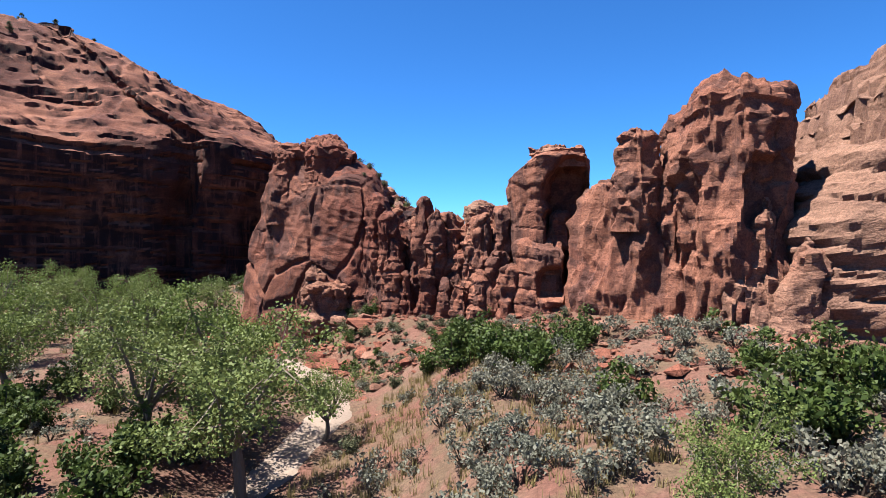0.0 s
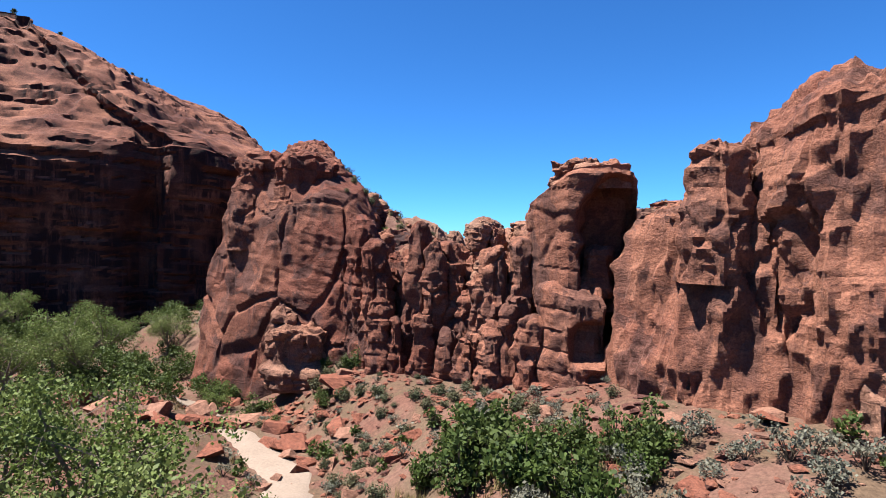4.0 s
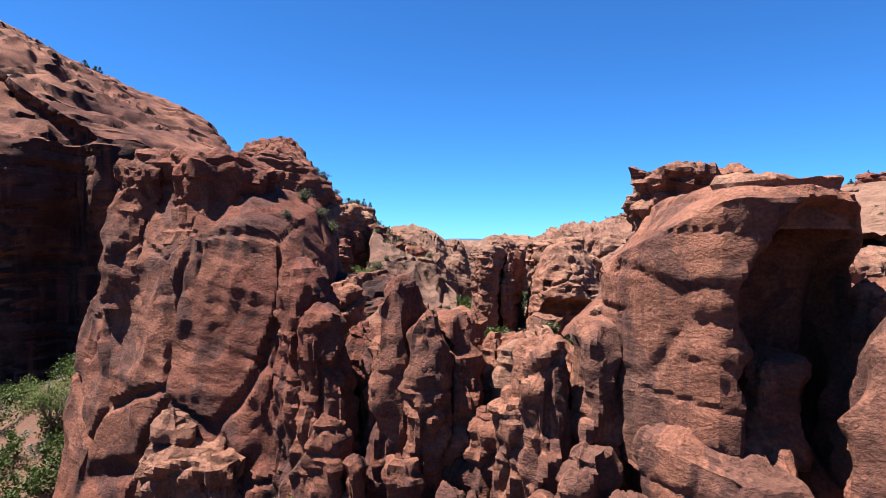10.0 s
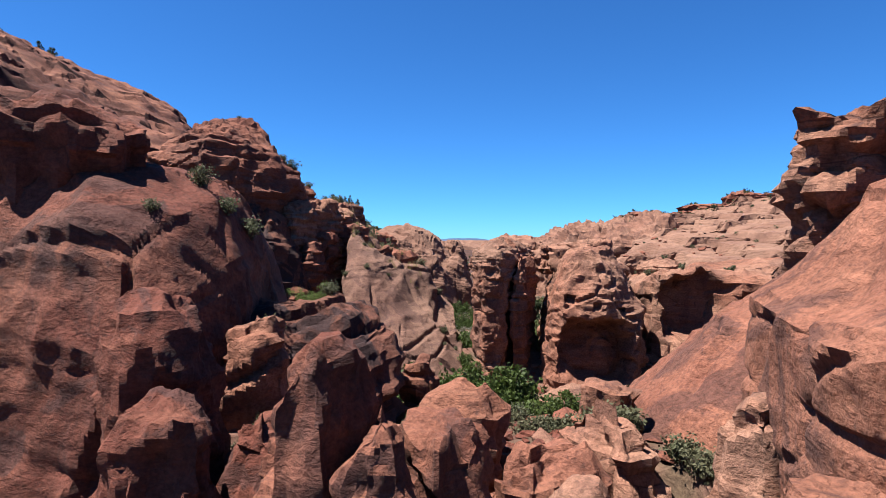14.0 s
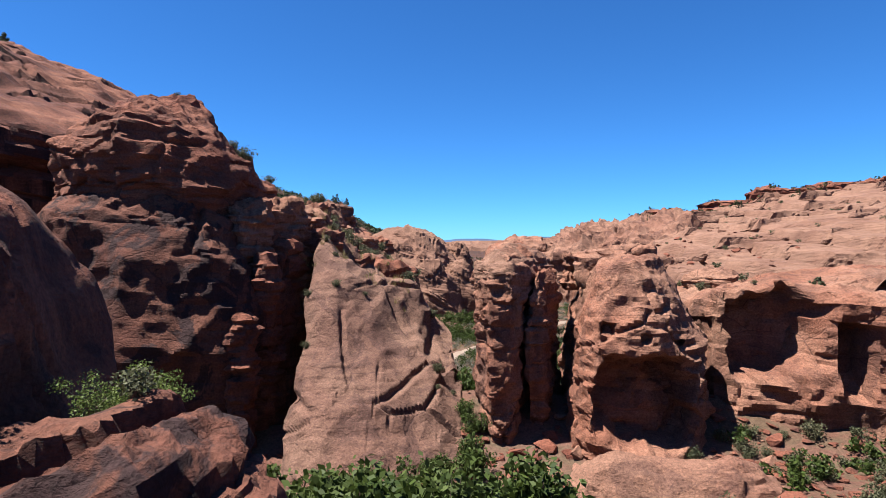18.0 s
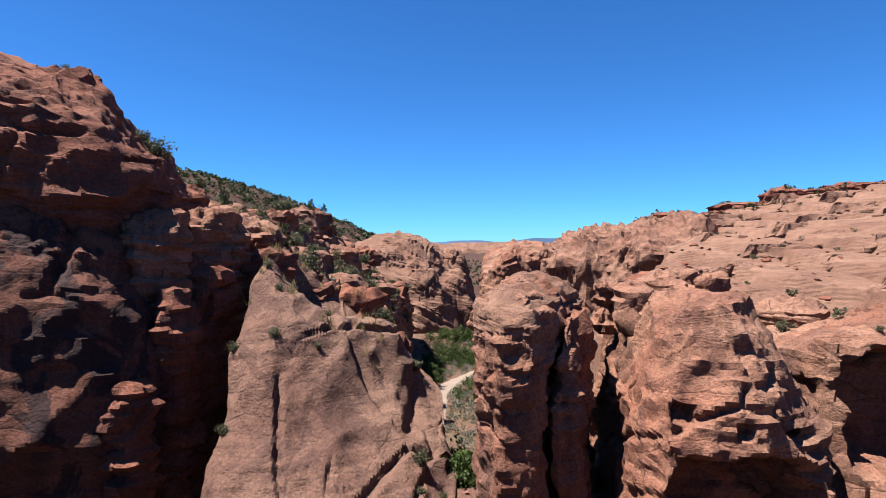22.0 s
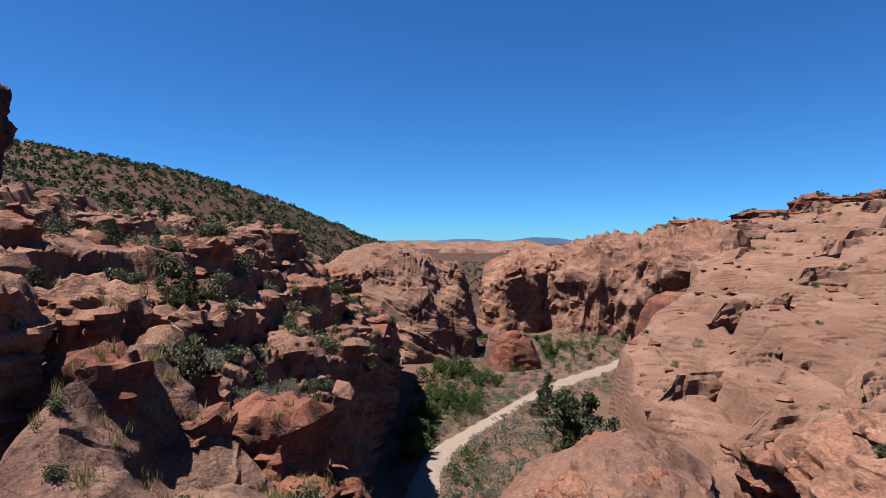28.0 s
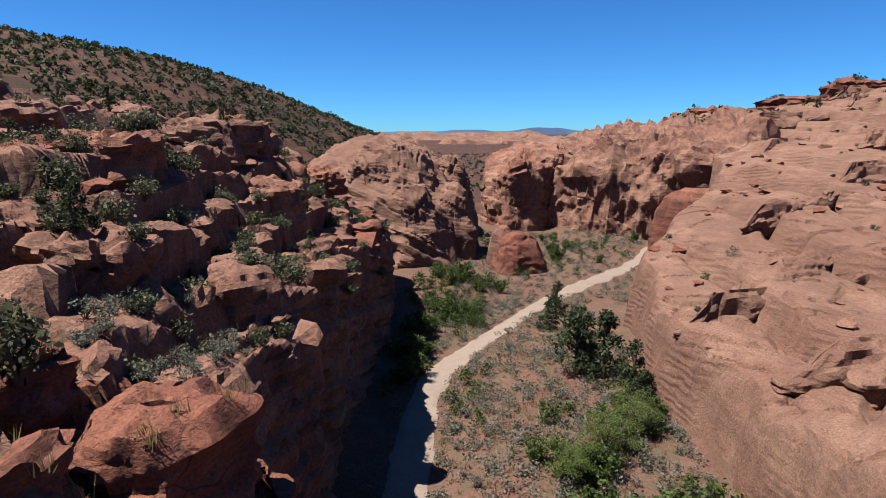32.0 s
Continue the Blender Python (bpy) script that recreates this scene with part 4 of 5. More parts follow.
def chunk_mesh(n, material):
    key = (n % len(CHUNKS), material.name)
    if key not in CHUNK_MESH:
        v, f = CHUNKS[key[0]]
        CHUNK_MESH[key] = grid_mesh("stone", v, f, material, False)
    return CHUNK_MESH[key]


def joined_chunks(name, places, material):
    """Many stones in one mesh: rows of (position, size xyz, turn about z, variant)."""
    vs, fs, at = [], [], 0
    for p, size, turn, n in places:
        v, f = CHUNKS[n % len(CHUNKS)]
        c, s = math.cos(turn), math.sin(turn)
        w = v * size
        w = np.stack([w[:, 0] * c - w[:, 1] * s, w[:, 0] * s + w[:, 1] * c, w[:, 2]], 1) + p
        vs.append(w)
        fs.append(f + at)
        at += len(v)
    return grid_mesh(name, np.concatenate(vs), np.concatenate(fs), material, False)


bpy.context.view_layer.update()
DG = bpy.context.evaluated_depsgraph_get()


def drop(x, y, top=90.0):
    """The first surface under (x, y): its height, normal and object."""
    hit, place, normal, _, ob, _ = scene.ray_cast(DG, (x, y, top), (0, 0, -1))
    return (place.z, normal, ob.name) if hit else (-12.0, Vector((0, 0, 1)), "")


def wash_at(y):
    return float(np.interp(y, [-60, 0, 25, 37, 46, 55, 62, 70, 90], [6, -2, -8, -6.5, -9, -17, -24, -30, -52]))


def road_at(y):
    return float(np.interp(y, [100, 140, 154, 162, 173, 186, 199, 217, 240], [-3.2, -3.6, -3.6, -2.4, 3.6, 12, 22, 34.7, 46]))


RND = random.Random(5)

# places for everything that stands on the ground, found before any of it is built
SPOTS = {k: [] for k in ("sage", "oak", "shrub", "juniper", "stone", "pebble", "grass", "scrub", "stand", "rubble", "thicket")}


def scatter(kind, count, x0, x1, y0, y1, lo=0.7, hi=1.3, steep=0.8, keep=None, only=""):
    made = tries = 0
    while made < count and tries < count * 12:
        tries += 1
        x, y = RND.uniform(x0, x1), RND.uniform(y0, y1)
        if keep and not keep(x, y):
            continue
        z, nrm, ob = drop(x, y)
        if nrm.z < steep or (only and not ob.startswith(only)):
            continue
        SPOTS[kind].append((x, y, z, RND.uniform(lo, hi), RND.uniform(0, math.tau), RND.randrange(100)))
        made += 1


def off_wash(w):
    return lambda x, y: abs(x - wash_at(y)) > w


def off_road(w):
    return lambda x, y: abs(x - road_at(y)) > w


def blob(cx, cy, r):
    return lambda x, y: (x - cx) ** 2 + (y - cy) ** 2 < r * r


# first basin
scatter("sage", 95, -2, 16, 9, 46, 0.7, 1.5, only="ground", keep=lambda x, y: x > wash_at(y) + 3)
scatter("sage", 30, 8, 22, 14, 36, 0.9, 1.5, only="ground")
scatter("thicket", 10, 9, 20, 24, 37, 0.8, 1.4, only="ground")
scatter("thicket", 12, -14, 4, 40, 50, 0.6, 1.1, only="ground", keep=off_wash(2.6))
scatter("sage", 40, 2, 10, 17, 30, 0.9, 1.5, only="ground")
scatter("sage", 60, -34, -9, 14, 62, 0.7, 1.4, only="ground", keep=off_wash(2.5))
scatter("shrub", 16, -8, 12, 42, 54, 0.6, 1.1, 0.6, only="ground", keep=off_wash(2.5))
scatter("shrub", 10, -16, -2, 20, 48, 0.7, 1.3, only="ground", keep=off_wash(2.2))
for cx, cy, r, n in [(2.5, 38, 3.2, 9), (7, 36.5, 3.4, 11), (10.5, 38.5, 2.0, 4), (-17, 25, 5, 12), (-21, 31, 5, 9), (-13, 19, 4, 7), (18.5, 24, 3.6, 9), (15, 18.5, 2.6, 5), (-24, 44, 5, 6), (-10, 17, 3, 5)]:
    scatter("oak", n, cx - r, cx + r, cy - r, cy + r, 0.9, 1.6, keep=blob(cx, cy, r), only="ground")
scatter("thicket", 110, -56, -20, 50, 92, 1.1, 2.4, only="ground", keep=off_wash(2.6))
scatter("thicket", 40, -70, -42, 76, 100, 1.4, 2.4, 0.4, only="ground", keep=off_wash(2.6))
scatter("thicket", 60, -44, -22, 63.5, 84, 0.9, 2.0, 0.3, only="ground")
scatter("thicket", 26, -30, -19, 57, 68, 0.9, 1.9, 0.5, only="ground", keep=off_wash(2.2))
scatter("sage", 26, -50, -24, 55, 84, 0.8, 1.3, only="ground", keep=off_wash(3))
scatter("stone", 70, 6, 30, 26, 42, 0.3, 1.3, 0.5, only="ground")
scatter("stone", 16, -20, -6, 46, 58, 1.0, 2.6, 0.5, only="ground", keep=off_wash(1.8))
scatter("stone", 46, -10, 8, 40, 54, 0.4, 1.6, 0.5, only="ground")
scatter("stone", 30, -30, -12, 50, 66, 0.5, 2.4, 0.5, only="ground")
scatter("rubble", 420, -12, 12, 42, 56, 0.15, 0.6, 0.3, only="ground", keep=off_wash(2))
scatter("rubble", 260, 8, 30, 26, 42, 0.2, 0.8, 0.3, only="ground")
scatter("rubble", 300, -8, 30, 84, 104, 0.15, 0.7, 0.3, only="ground")
scatter("rubble", 160, -32, -14, 52, 70, 0.2, 0.7, 0.3, only="ground", keep=off_wash(2))
scatter("rubble", 240, -8, 8, 56, 72, 0.15, 0.6, 0.2, only="ground")
scatter("shrub", 24, -10, 12, 44, 56, 0.4, 0.9, 0.5, only="ground", keep=off_wash(2))
scatter("sage", 22, -12, 12, 42, 55, 0.5, 0.9, 0.6, only="ground", keep=off_wash(2))
scatter("pebble", 900, -24, 22, 10, 58, 0.06, 0.3, 0.4, only="ground")
scatter("grass", 900, -6, 10, 10, 40, 0.7, 1.3, only="ground", keep=lambda x, y: x > wash_at(y) + 2)
scatter("grass", 300, -34, -10, 14, 60, 0.7, 1.2, only="ground", keep=off_wash(2.5))
# bench and second gap
for cx, cy, r, n in [(1.0, 78, 3.0, 9), (4.5, 79, 3.0, 9), (7.5, 82, 2.4, 6), (-0.5, 74, 1.6, 4), (1.3, 101, 1.2, 4), (1.4, 106, 1.0, 4), (-10, 86, 2.6, 7), (-14, 90, 3, 7), (-4, 92, 3, 7), (1.4, 96, 1.8, 4), (0.8, 111, 1.0, 3), (-2, 96, 2.2, 7), (-7, 95, 2.2, 6), (3.5, 88, 2.4, 7), (-1, 85, 1.6, 7), (-18, 94, 3, 6), (-27, 97, 2.2, 6), (-22, 97, 1.8, 6), (-16, 98.6, 1.8, 6), (-12.5, 97.5, 1.5, 4)]:
    scatter("oak", n, cx - r, cx + r, cy - r, cy + r, 0.7, 1.3, 0.5, keep=blob(cx, cy, r), only="ground")
for cx, cy, r, n in [(-4.6, 81.5, 1.8, 9), (-2, 82, 2.0, 11), (1.4, 82, 2.0, 11), (3.6, 82.5, 1.4, 6)]:
    scatter("oak", n, cx - r, cx + r, cy - r, cy + r, 1.3, 2.0, 0.4, keep=blob(cx, cy, r), only="ground")
scatter("shrub", 22, -6, 14, 60, 98, 0.5, 1.1, 0.6, only="ground")
scatter("shrub", 40, 14, 36, 88, 101, 0.6, 1.4, 0.4, only="ground")
scatter("thicket", 30, 18, 36, 92, 101, 0.6, 1.2, 0.3, only="ground")
scatter("rubble", 260, 16, 36, 90, 102, 0.2, 0.8, 0.2, only="ground")
scatter("rubble", 260, -34, -12, 90, 102, 0.2, 0.8, 0.2, only="ground")
scatter("thicket", 30, -34, -12, 90, 101, 0.7, 1.3, 0.3, only="ground")
scatter("shrub", 26, -34, -12, 84, 101, 0.6, 1.3, 0.3, only="ground")
scatter("rubble", 160, -16, -6, 55, 62, 0.2, 0.8, 0.2, only="ground")
scatter("oak", 9, -16, -6, 54, 60.5, 0.6, 1.1, 0.3, only="ground")
scatter("shrub", 16, -18, -5, 54, 61, 0.6, 1.2, 0.3, only="ground")
scatter("shrub", 14, 18, 32, 94, 101, 0.4, 0.9, 0.3, only="ground")
scatter("stone", 70, -6, 30, 86, 103, 0.3, 1.5, 0.4, only="ground")
scatter("stone", 40, -6, 7, 60, 72, 0.3, 1.3, 0.4, only="ground")
scatter("pebble", 600, -8, 28, 60, 104, 0.08, 0.35, 0.3, only="ground")
scatter("shrub", 14, -13, 0, 101, 118, 0.4, 0.9, 0.45, only="sandstone_slab")
scatter("shrub", 8, -10, -5, 62, 72, 0.5, 1.0, 0.5)
for cx, cy, r, n in [(5.3, 63, 1.1, 5), (-0.5, 70, 1.3, 6), (1.8, 68.5, 1.3, 6), (7, 61.5, 0.9, 4), (3.4, 66, 1.2, 4)]:
    scatter("shrub", n, cx - r, cx + r, cy - r, cy + r, 0.6, 1.0, 0.3, keep=blob(cx, cy, r))
scatter("shrub", 12, -34, -14, 110, 120, 0.3, 0.6, 0.6)
scatter("shrub", 12, 8, 30, 102, 124, 0.4, 0.9, 0.6)
# valley of the wash
scatter("sage", 70, -6, 18, 122, 190, 0.6, 1.3, only="ground", keep=off_road(2.6))
scatter("stand", 900, -6, 18, 122, 190, 0.8, 1.6, only="ground", keep=off_road(2.0))
scatter("stand", 900, -2, 44, 185, 255, 0.8, 1.4, only="ground", keep=off_road(2.4))
scatter("stand", 160, -34, 20, 12, 60, 0.6, 1.1, only="ground", keep=off_wash(2.4))
scatter("oak", 14, -6, 6, 176, 205, 1.0, 1.8, only="ground", keep=off_road(4))
scatter("oak", 10, 18, 42, 215, 250, 1.0, 1.8, only="ground", keep=off_road(4))
for cx, cy, r, n in [(8, 141, 3.0, 10), (13, 146, 3.0, 9), (16, 152, 2.0, 4), (-5.5, 166, 2.0, 8), (-5, 160, 1.6, 5), (-5.5, 174, 2.0, 6), (0, 184, 3, 9), (10, 134, 2.6, 6), (15, 136, 2.4, 6)]:
    scatter("oak", n, cx - r, cx + r, cy - r, cy + r, 1.0, 1.7, keep=blob(cx, cy, r), only="ground")
scatter("thicket", 46, -8, 3, 148, 204, 0.9, 2.2, only="ground", keep=off_road(3.0))
scatter("thicket", 40, 4, 34, 194, 240, 0.9, 2.2, only="ground", keep=off_road(3.0))
scatter("thicket", 16, 7, 17, 132, 152, 0.8, 1.6, only="ground", keep=off_road(3.0))
scatter("grass", 900, -4, 17, 124, 185, 0.7, 1.2, only="ground", keep=off_road(2.0))
scatter("pebble", 500, -6, 18, 122, 180, 0.06, 0.25, 0.4, only="ground")
scatter("shrub", 70, -40, -9, 112, 192, 0.7, 1.7, 0.5, only="shaded_wall")
scatter("shrub", 40, -26, -8.5, 108, 150, 0.8, 1.9, 0.4)
scatter("juniper", 12, -34, -11, 130, 170, 0.35, 0.6, 0.4)
scatter("grass", 120, -14, -3, 107, 120, 0.7, 1.2, 0.4)
scatter("shrub", 60, -32, -9, 114, 175, 0.8, 1.8, 0.5)
scatter("sage", 40, -14, -9, 116, 128, 0.5, 0.9, 0.6, only="shaded_wall")
scatter("stone", 110, -40, -8, 115, 195, 0.5, 2.6, 0.5, only="shaded_wall")
scatter("shrub", 60, 18, 110, 118, 300, 0.5, 1.3, 0.7, only="slickrock_slope")
scatter("stone", 60, 18, 70, 112, 220, 0.4, 1.8, 0.6, only="slickrock_slope")
scatter("juniper", 40, 60, 200, 262, 300, 0.3, 0.6, 0.4)
scatter("scrub", 420, 58, 200, 268, 304, 0.6, 1.3, 0.3)
scatter("stand", 160, -52, -26, 56, 92, 0.8, 1.4, only="ground", keep=off_wash(2.5))
scatter("grass", 260, -50, -22, 50, 90, 0.7, 1.2, only="ground", keep=off_wash(2.5))
scatter("juniper", 34, -125, -84, 105, 180, 0.5, 0.9, 0.4, only="canyon_cliff")
scatter("juniper", 10, -50, -30, 160, 200, 0.6, 1.0, 0.5)
scatter("scrub", 5800, -260, -30, 200, 440, 0.8, 2.3, 0.5, only="ground")
scatter("scrub", 900, -120, 120, 320, 900, 1.0, 2.6, 0.5, only="ground")
PLACED = {
    "cottonwood": [(-7.9, 25, 1.35), (-12.5, 33, 1.15), (-5.9, 32.5, 0.7), (-19.5, 59.5, 0.42), (-31, 58, 0.8), (-40, 76, 1.0), (-35, 80, 0.9), (-46, 82, 0.9), (9.5, 13.5, 0.5), (-6.1, 72.2, 0.34), (8.0, 139, 0.55), (11, 142, 0.62), (14.2, 146, 0.6), (-13.5, 27, 1.15),
                   (-17, 34, 1.0), (-10.5, 30, 1.0), (-26, 33, 1.0), (-34, 54, 0.9), (-36, 62, 1.0), (-46, 60, 1.1), (-52, 72, 1.1), (-40, 52, 1.0), (-58, 84, 1.0), (-28, 33, 1.0), (-34, 42, 1.0)],
    "juniper": [(12, 160, 2.0), (14.6, 158.5, 1.7), (16.4, 155, 1.4), (14, 165, 1.3), (16, 150, 1.1), (-18, 22, 0.9), (11, 174, 1.0), (13, 180, 1.1), (-19.5, 119, 0.45), (-16, 127, 0.6), (-17.4, 114.6, 0.35)],
}
for kind, rows in PLACED.items():
    SPOTS.setdefault(kind, [])
    for n, (x, y, size) in enumerate(rows):
        z = drop(x, y)[0]
        SPOTS[kind].append((x, y, z, size, RND.uniform(0, math.tau), n))


# ---- plants ----
def leaf_stuff(name, dark, light, dry=None):
    n = Net(name)
    isl = n.add("ShaderNodeNewGeometry").outputs["Random Per Island"]
    info = n.add("ShaderNodeObjectInfo").outputs["Random"]
    col = n.mix(isl, dark, light)
    col = n.mix(n.math("MULTIPLY", info, 0.35), col, dry or light)
    n.link(col, n.b.inputs["Base Color"])
    n.b.inputs["Roughness"].default_value = 0.6
    tr = n.add("ShaderNodeBsdfTranslucent")
    n.link(col, tr.inputs["Color"])
    mixer = n.add("ShaderNodeMixShader")
    mixer.inputs[0].default_value = 0.28
    n.link(n.b.outputs[0], mixer.inputs[1])
    n.link(tr.outputs[0], mixer.inputs[2])
    n.link(mixer.outputs[0], n.nt.nodes["Material Output"].inputs["Surface"])
    return n.m


def bark_stuff(name, a, b):
    n = Net(name)
    f = n.noise(n.map((6, 6, 1.2)), 2.0, 5, 0.7)
    return n.done(n.mix(f, a, b), n.bump(f, 0.6, 0.04))


M_SAGE = leaf_stuff("sage leaf", (0.105, 0.115, 0.085), (0.22, 0.225, 0.18), (0.20, 0.17, 0.12))
M_OAK = leaf_stuff("scrub oak leaf", (0.030, 0.056, 0.012), (0.082, 0.122, 0.026), (0.10, 0.12, 0.038))
M_SHRUB = leaf_stuff("dry shrub leaf", (0.06, 0.075, 0.04), (0.13, 0.14, 0.075), (0.17, 0.14, 0.08))
M_COTTON = leaf_stuff("cottonwood leaf", (0.075, 0.115, 0.024), (0.165, 0.215, 0.055), (0.19, 0.21, 0.085))
M_JUNIPER = leaf_stuff("juniper leaf", (0.022, 0.036, 0.014), (0.058, 0.08, 0.03), (0.07, 0.08, 0.04))
M_GRASS = leaf_stuff("dry grass", (0.20, 0.155, 0.065), (0.36, 0.29, 0.13), (0.25, 0.24, 0.09))
M_BARK = bark_stuff("grey bark", (0.10, 0.075, 0.055), (0.24, 0.20, 0.165))
M_STEM = bark_stuff("dark stem", (0.05, 0.035, 0.025), (0.13, 0.10, 0.075))


def leaves(rng, centres, spread, count, size, squash=0.8):
    """Small bent quads round clump centres: vertices and faces."""
    c = centres[rng.integers(0, len(centres), count)]
    d = rng.normal(size=(count, 3))
    d /= np.linalg.norm(d, axis=1, keepdims=True)
    d *= (rng.random((count, 1)) ** 0.5) * spread
    d[:, 2] *= squash
    p = c + d
    a = rng.normal(size=(count, 3))
    a /= np.linalg.norm(a, axis=1, keepdims=True)
    b = np.cross(a, rng.normal(size=(count, 3)))
    b /= np.linalg.norm(b, axis=1, keepdims=True)
    s = size * rng.uniform(0.6, 1.35, (count, 1))
    v = np.stack([p - a * s * 0.5, p + b * s * 0.32, p + a * s * 0.5, p - b * s * 0.32], 1).reshape(-1, 3)
    return v, np.arange(count * 4).reshape(-1, 4)


def limb(a, b, ra, rb, sides=6, bend=0.0, rnd=random, steps=5):
    """A tapered, slightly bent limb as vertices and quads."""
    a, b = Vector(a), Vector(b)
    off = Vector((rnd.uniform(-1, 1), rnd.uniform(-1, 1), rnd.uniform(-0.3, 0.3))) * bend
    ring = []
    d = (b - a).normalized()
    u = d.orthogonal().normalized()
    w = d.cross(u)
    for k in range(steps):
        t = k / (steps - 1)
        c = a.lerp(b, t) + off * math.sin(math.pi * t)
        r = ra + (rb - ra) * t
        for m in range(sides):
            an = math.tau * m / sides
            ring.append(c + (u * math.cos(an) + w * math.sin(an)) * r)
    return np.array(ring), quads(steps, sides, True)


def joined(items):
    vs, fs, at = [], [], 0
    for v, f in items:
        vs.append(v)
        fs.append(f + at)
        at += len(v)
    return np.concatenate(vs), np.concatenate(fs)


def grown(limbs):
    """Limbs in one mesh, each fused to the nearest wood that is already there."""
    vs, fs, at = [limbs[0][0]], [limbs[0][1]], len(limbs[0][0])
    for v, f in limbs[1:]:
        old = np.concatenate(vs)
        n = int(((old - v[0]) ** 2).sum(1).argmin())
        m = n + 1 if n + 1 < len(old) else n - 1
        vs.append(v)
        fs += [f + at, np.array([[at, at + 1, n, m]])]
        at += len(v)
    return np.concatenate(vs), np.concatenate(fs)


def plant_meshes(kind, seed):
    """(wood mesh, foliage mesh) of one plant at its natural size."""
    rng, rnd = np.random.default_rng(seed), random.Random(seed)
    woods, tips = [], []
    if kind == "sage":
        for n in range(9):
            a, r = rnd.uniform(0, math.tau), rnd.uniform(0.15, 0.55)
            tip = (r * math.cos(a), r * math.sin(a), rnd.uniform(0.35, 0.75))
            woods.append(limb((0, 0, -0.1), tip, 0.03, 0.01, 3, 0.06, rnd, 3))
            tips.append(tip)
        lv = leaves(rng, np.array(tips), 0.27, 290, 0.12, 0.9)
        mats = (M_STEM, M_SAGE)
    elif kind in ("oak", "shrub"):
        wide, tall, cnt, size = (0.95, 1.7, 800, 0.185) if kind == "oak" else (0.6, 0.8, 560, 0.13)
        for n in range(12):
            a, r = rnd.uniform(0, math.tau), wide * rnd.uniform(0.15, 1.0)
            tip = (r * math.cos(a), r * math.sin(a), tall * rnd.uniform(0.35, 0.95) * (1.1 - 0.35 * r / wide))
            woods.append(limb((0.1 * math.cos(a), 0.1 * math.sin(a), -0.2), tip, 0.04, 0.012, 3, 0.12, rnd, 3))
            tips += [tip, tuple(0.5 * c for c in tip)]
        lv = leaves(rng, np.array(tips), 0.42 if kind == "oak" else 0.36, cnt, size, 0.85)
        mats = (M_STEM, M_OAK if kind == "oak" else M_SHRUB)
    elif kind == "cottonwood":
        base = Vector((0, 0, -0.3))
        fork = Vector((rnd.uniform(-0.4, 0.4), rnd.uniform(-0.4, 0.4), rnd.uniform(1.5, 2.3)))
        woods.append(limb(base, fork, 0.24, 0.17, 8, 0.2, rnd))
        for n in range(8):
            a = math.tau * n / 8 + rnd.uniform(-0.3, 0.3)
            r, z = rnd.uniform(1.2, 2.7), rnd.uniform(3.2, 6.4)
            mid = fork + Vector((0.5 * r * math.cos(a), 0.5 * r * math.sin(a), 0.5 * (z - fork.z)))
            end = Vector((r * math.cos(a), r * math.sin(a), z))
            woods.append(limb(fork, mid, 0.12, 0.07, 6, 0.2, rnd))
            woods.append(limb(mid, end, 0.07, 0.02, 5, 0.25, rnd))
            for m in range(6):
                tip = mid.lerp(end, rnd.uniform(0.1, 1.15)) + Vector((rnd.gauss(0, 0.75), rnd.gauss(0, 0.75), rnd.gauss(0.1, 0.5)))
                woods.append(limb(mid.lerp(end, rnd.uniform(0.2, 0.9)), tip, 0.03, 0.008, 3, 0.1, rnd, 3))
                tips.append(tip)
        lv = leaves(rng, np.array(tips), 0.80, 7400, 0.155, 0.8)
        mats = (M_BARK, M_COTTON)
    else:
        top = 3.9
        woods.append(limb((0, 0, -0.3), (rnd.uniform(-0.3, 0.3), rnd.uniform(-0.3, 0.3), top * 0.85), 0.2, 0.04, 7, 0.25, rnd))
        for n in range(34):
            z = rnd.uniform(0.35, top)
            r = 1.5 * (1 - (z / top) ** 1.6) * rnd.uniform(0.35, 1.0) + 0.12
            a = rnd.uniform(0, math.tau)
            tip = (r * math.cos(a), r * math.sin(a), z)
            woods.append(limb((0, 0, z * 0.7), tip, 0.05, 0.012, 3, 0.1, rnd, 3))
            tips.append(tip)
        lv = leaves(rng, np.array(tips), 0.42, 1700, 0.21, 0.85)
        mats = (M_STEM, M_JUNIPER)
    wv, wf = grown(woods)
    return grid_mesh(kind + "_wood", wv, wf, mats[0]), grid_mesh(kind + "_leaves", *lv, mats[1], False)


PLANTS = {
    "sage": ("sagebrush", "stem", "foliage", "grey-green sagebrush with dry twigs on sandy soil", "sagebrush", "sagebrush on the canyon floor", 5),
    "oak": ("scrub_oak", "stem", "foliage", "dense bright green scrub oak bush", "bush", "green bushes of the canyon", 5),
    "shrub": ("desert_shrub", "stem", "foliage", "small dull green desert shrub rooted among rocks", "shrub", "shrubs among the rocks", 4),
    "cottonwood": ("cottonwood_tree", "trunk", "crown", "pale green cottonwood tree with grey branches", "tree", "cottonwoods along the wash", 4),
    "juniper": ("juniper_tree", "trunk", "crown", "dark green juniper tree on rocky ground", "tree", "junipers of the canyon", 4),
}
SPOTS["shrub"].sort(key=lambda r: abs(r[0]) + 0.15 * max(r[1] - 110, 0))
SPOTS["brush"] = SPOTS["shrub"][285:]
SPOTS["shrub"] = SPOTS["shrub"][:285]
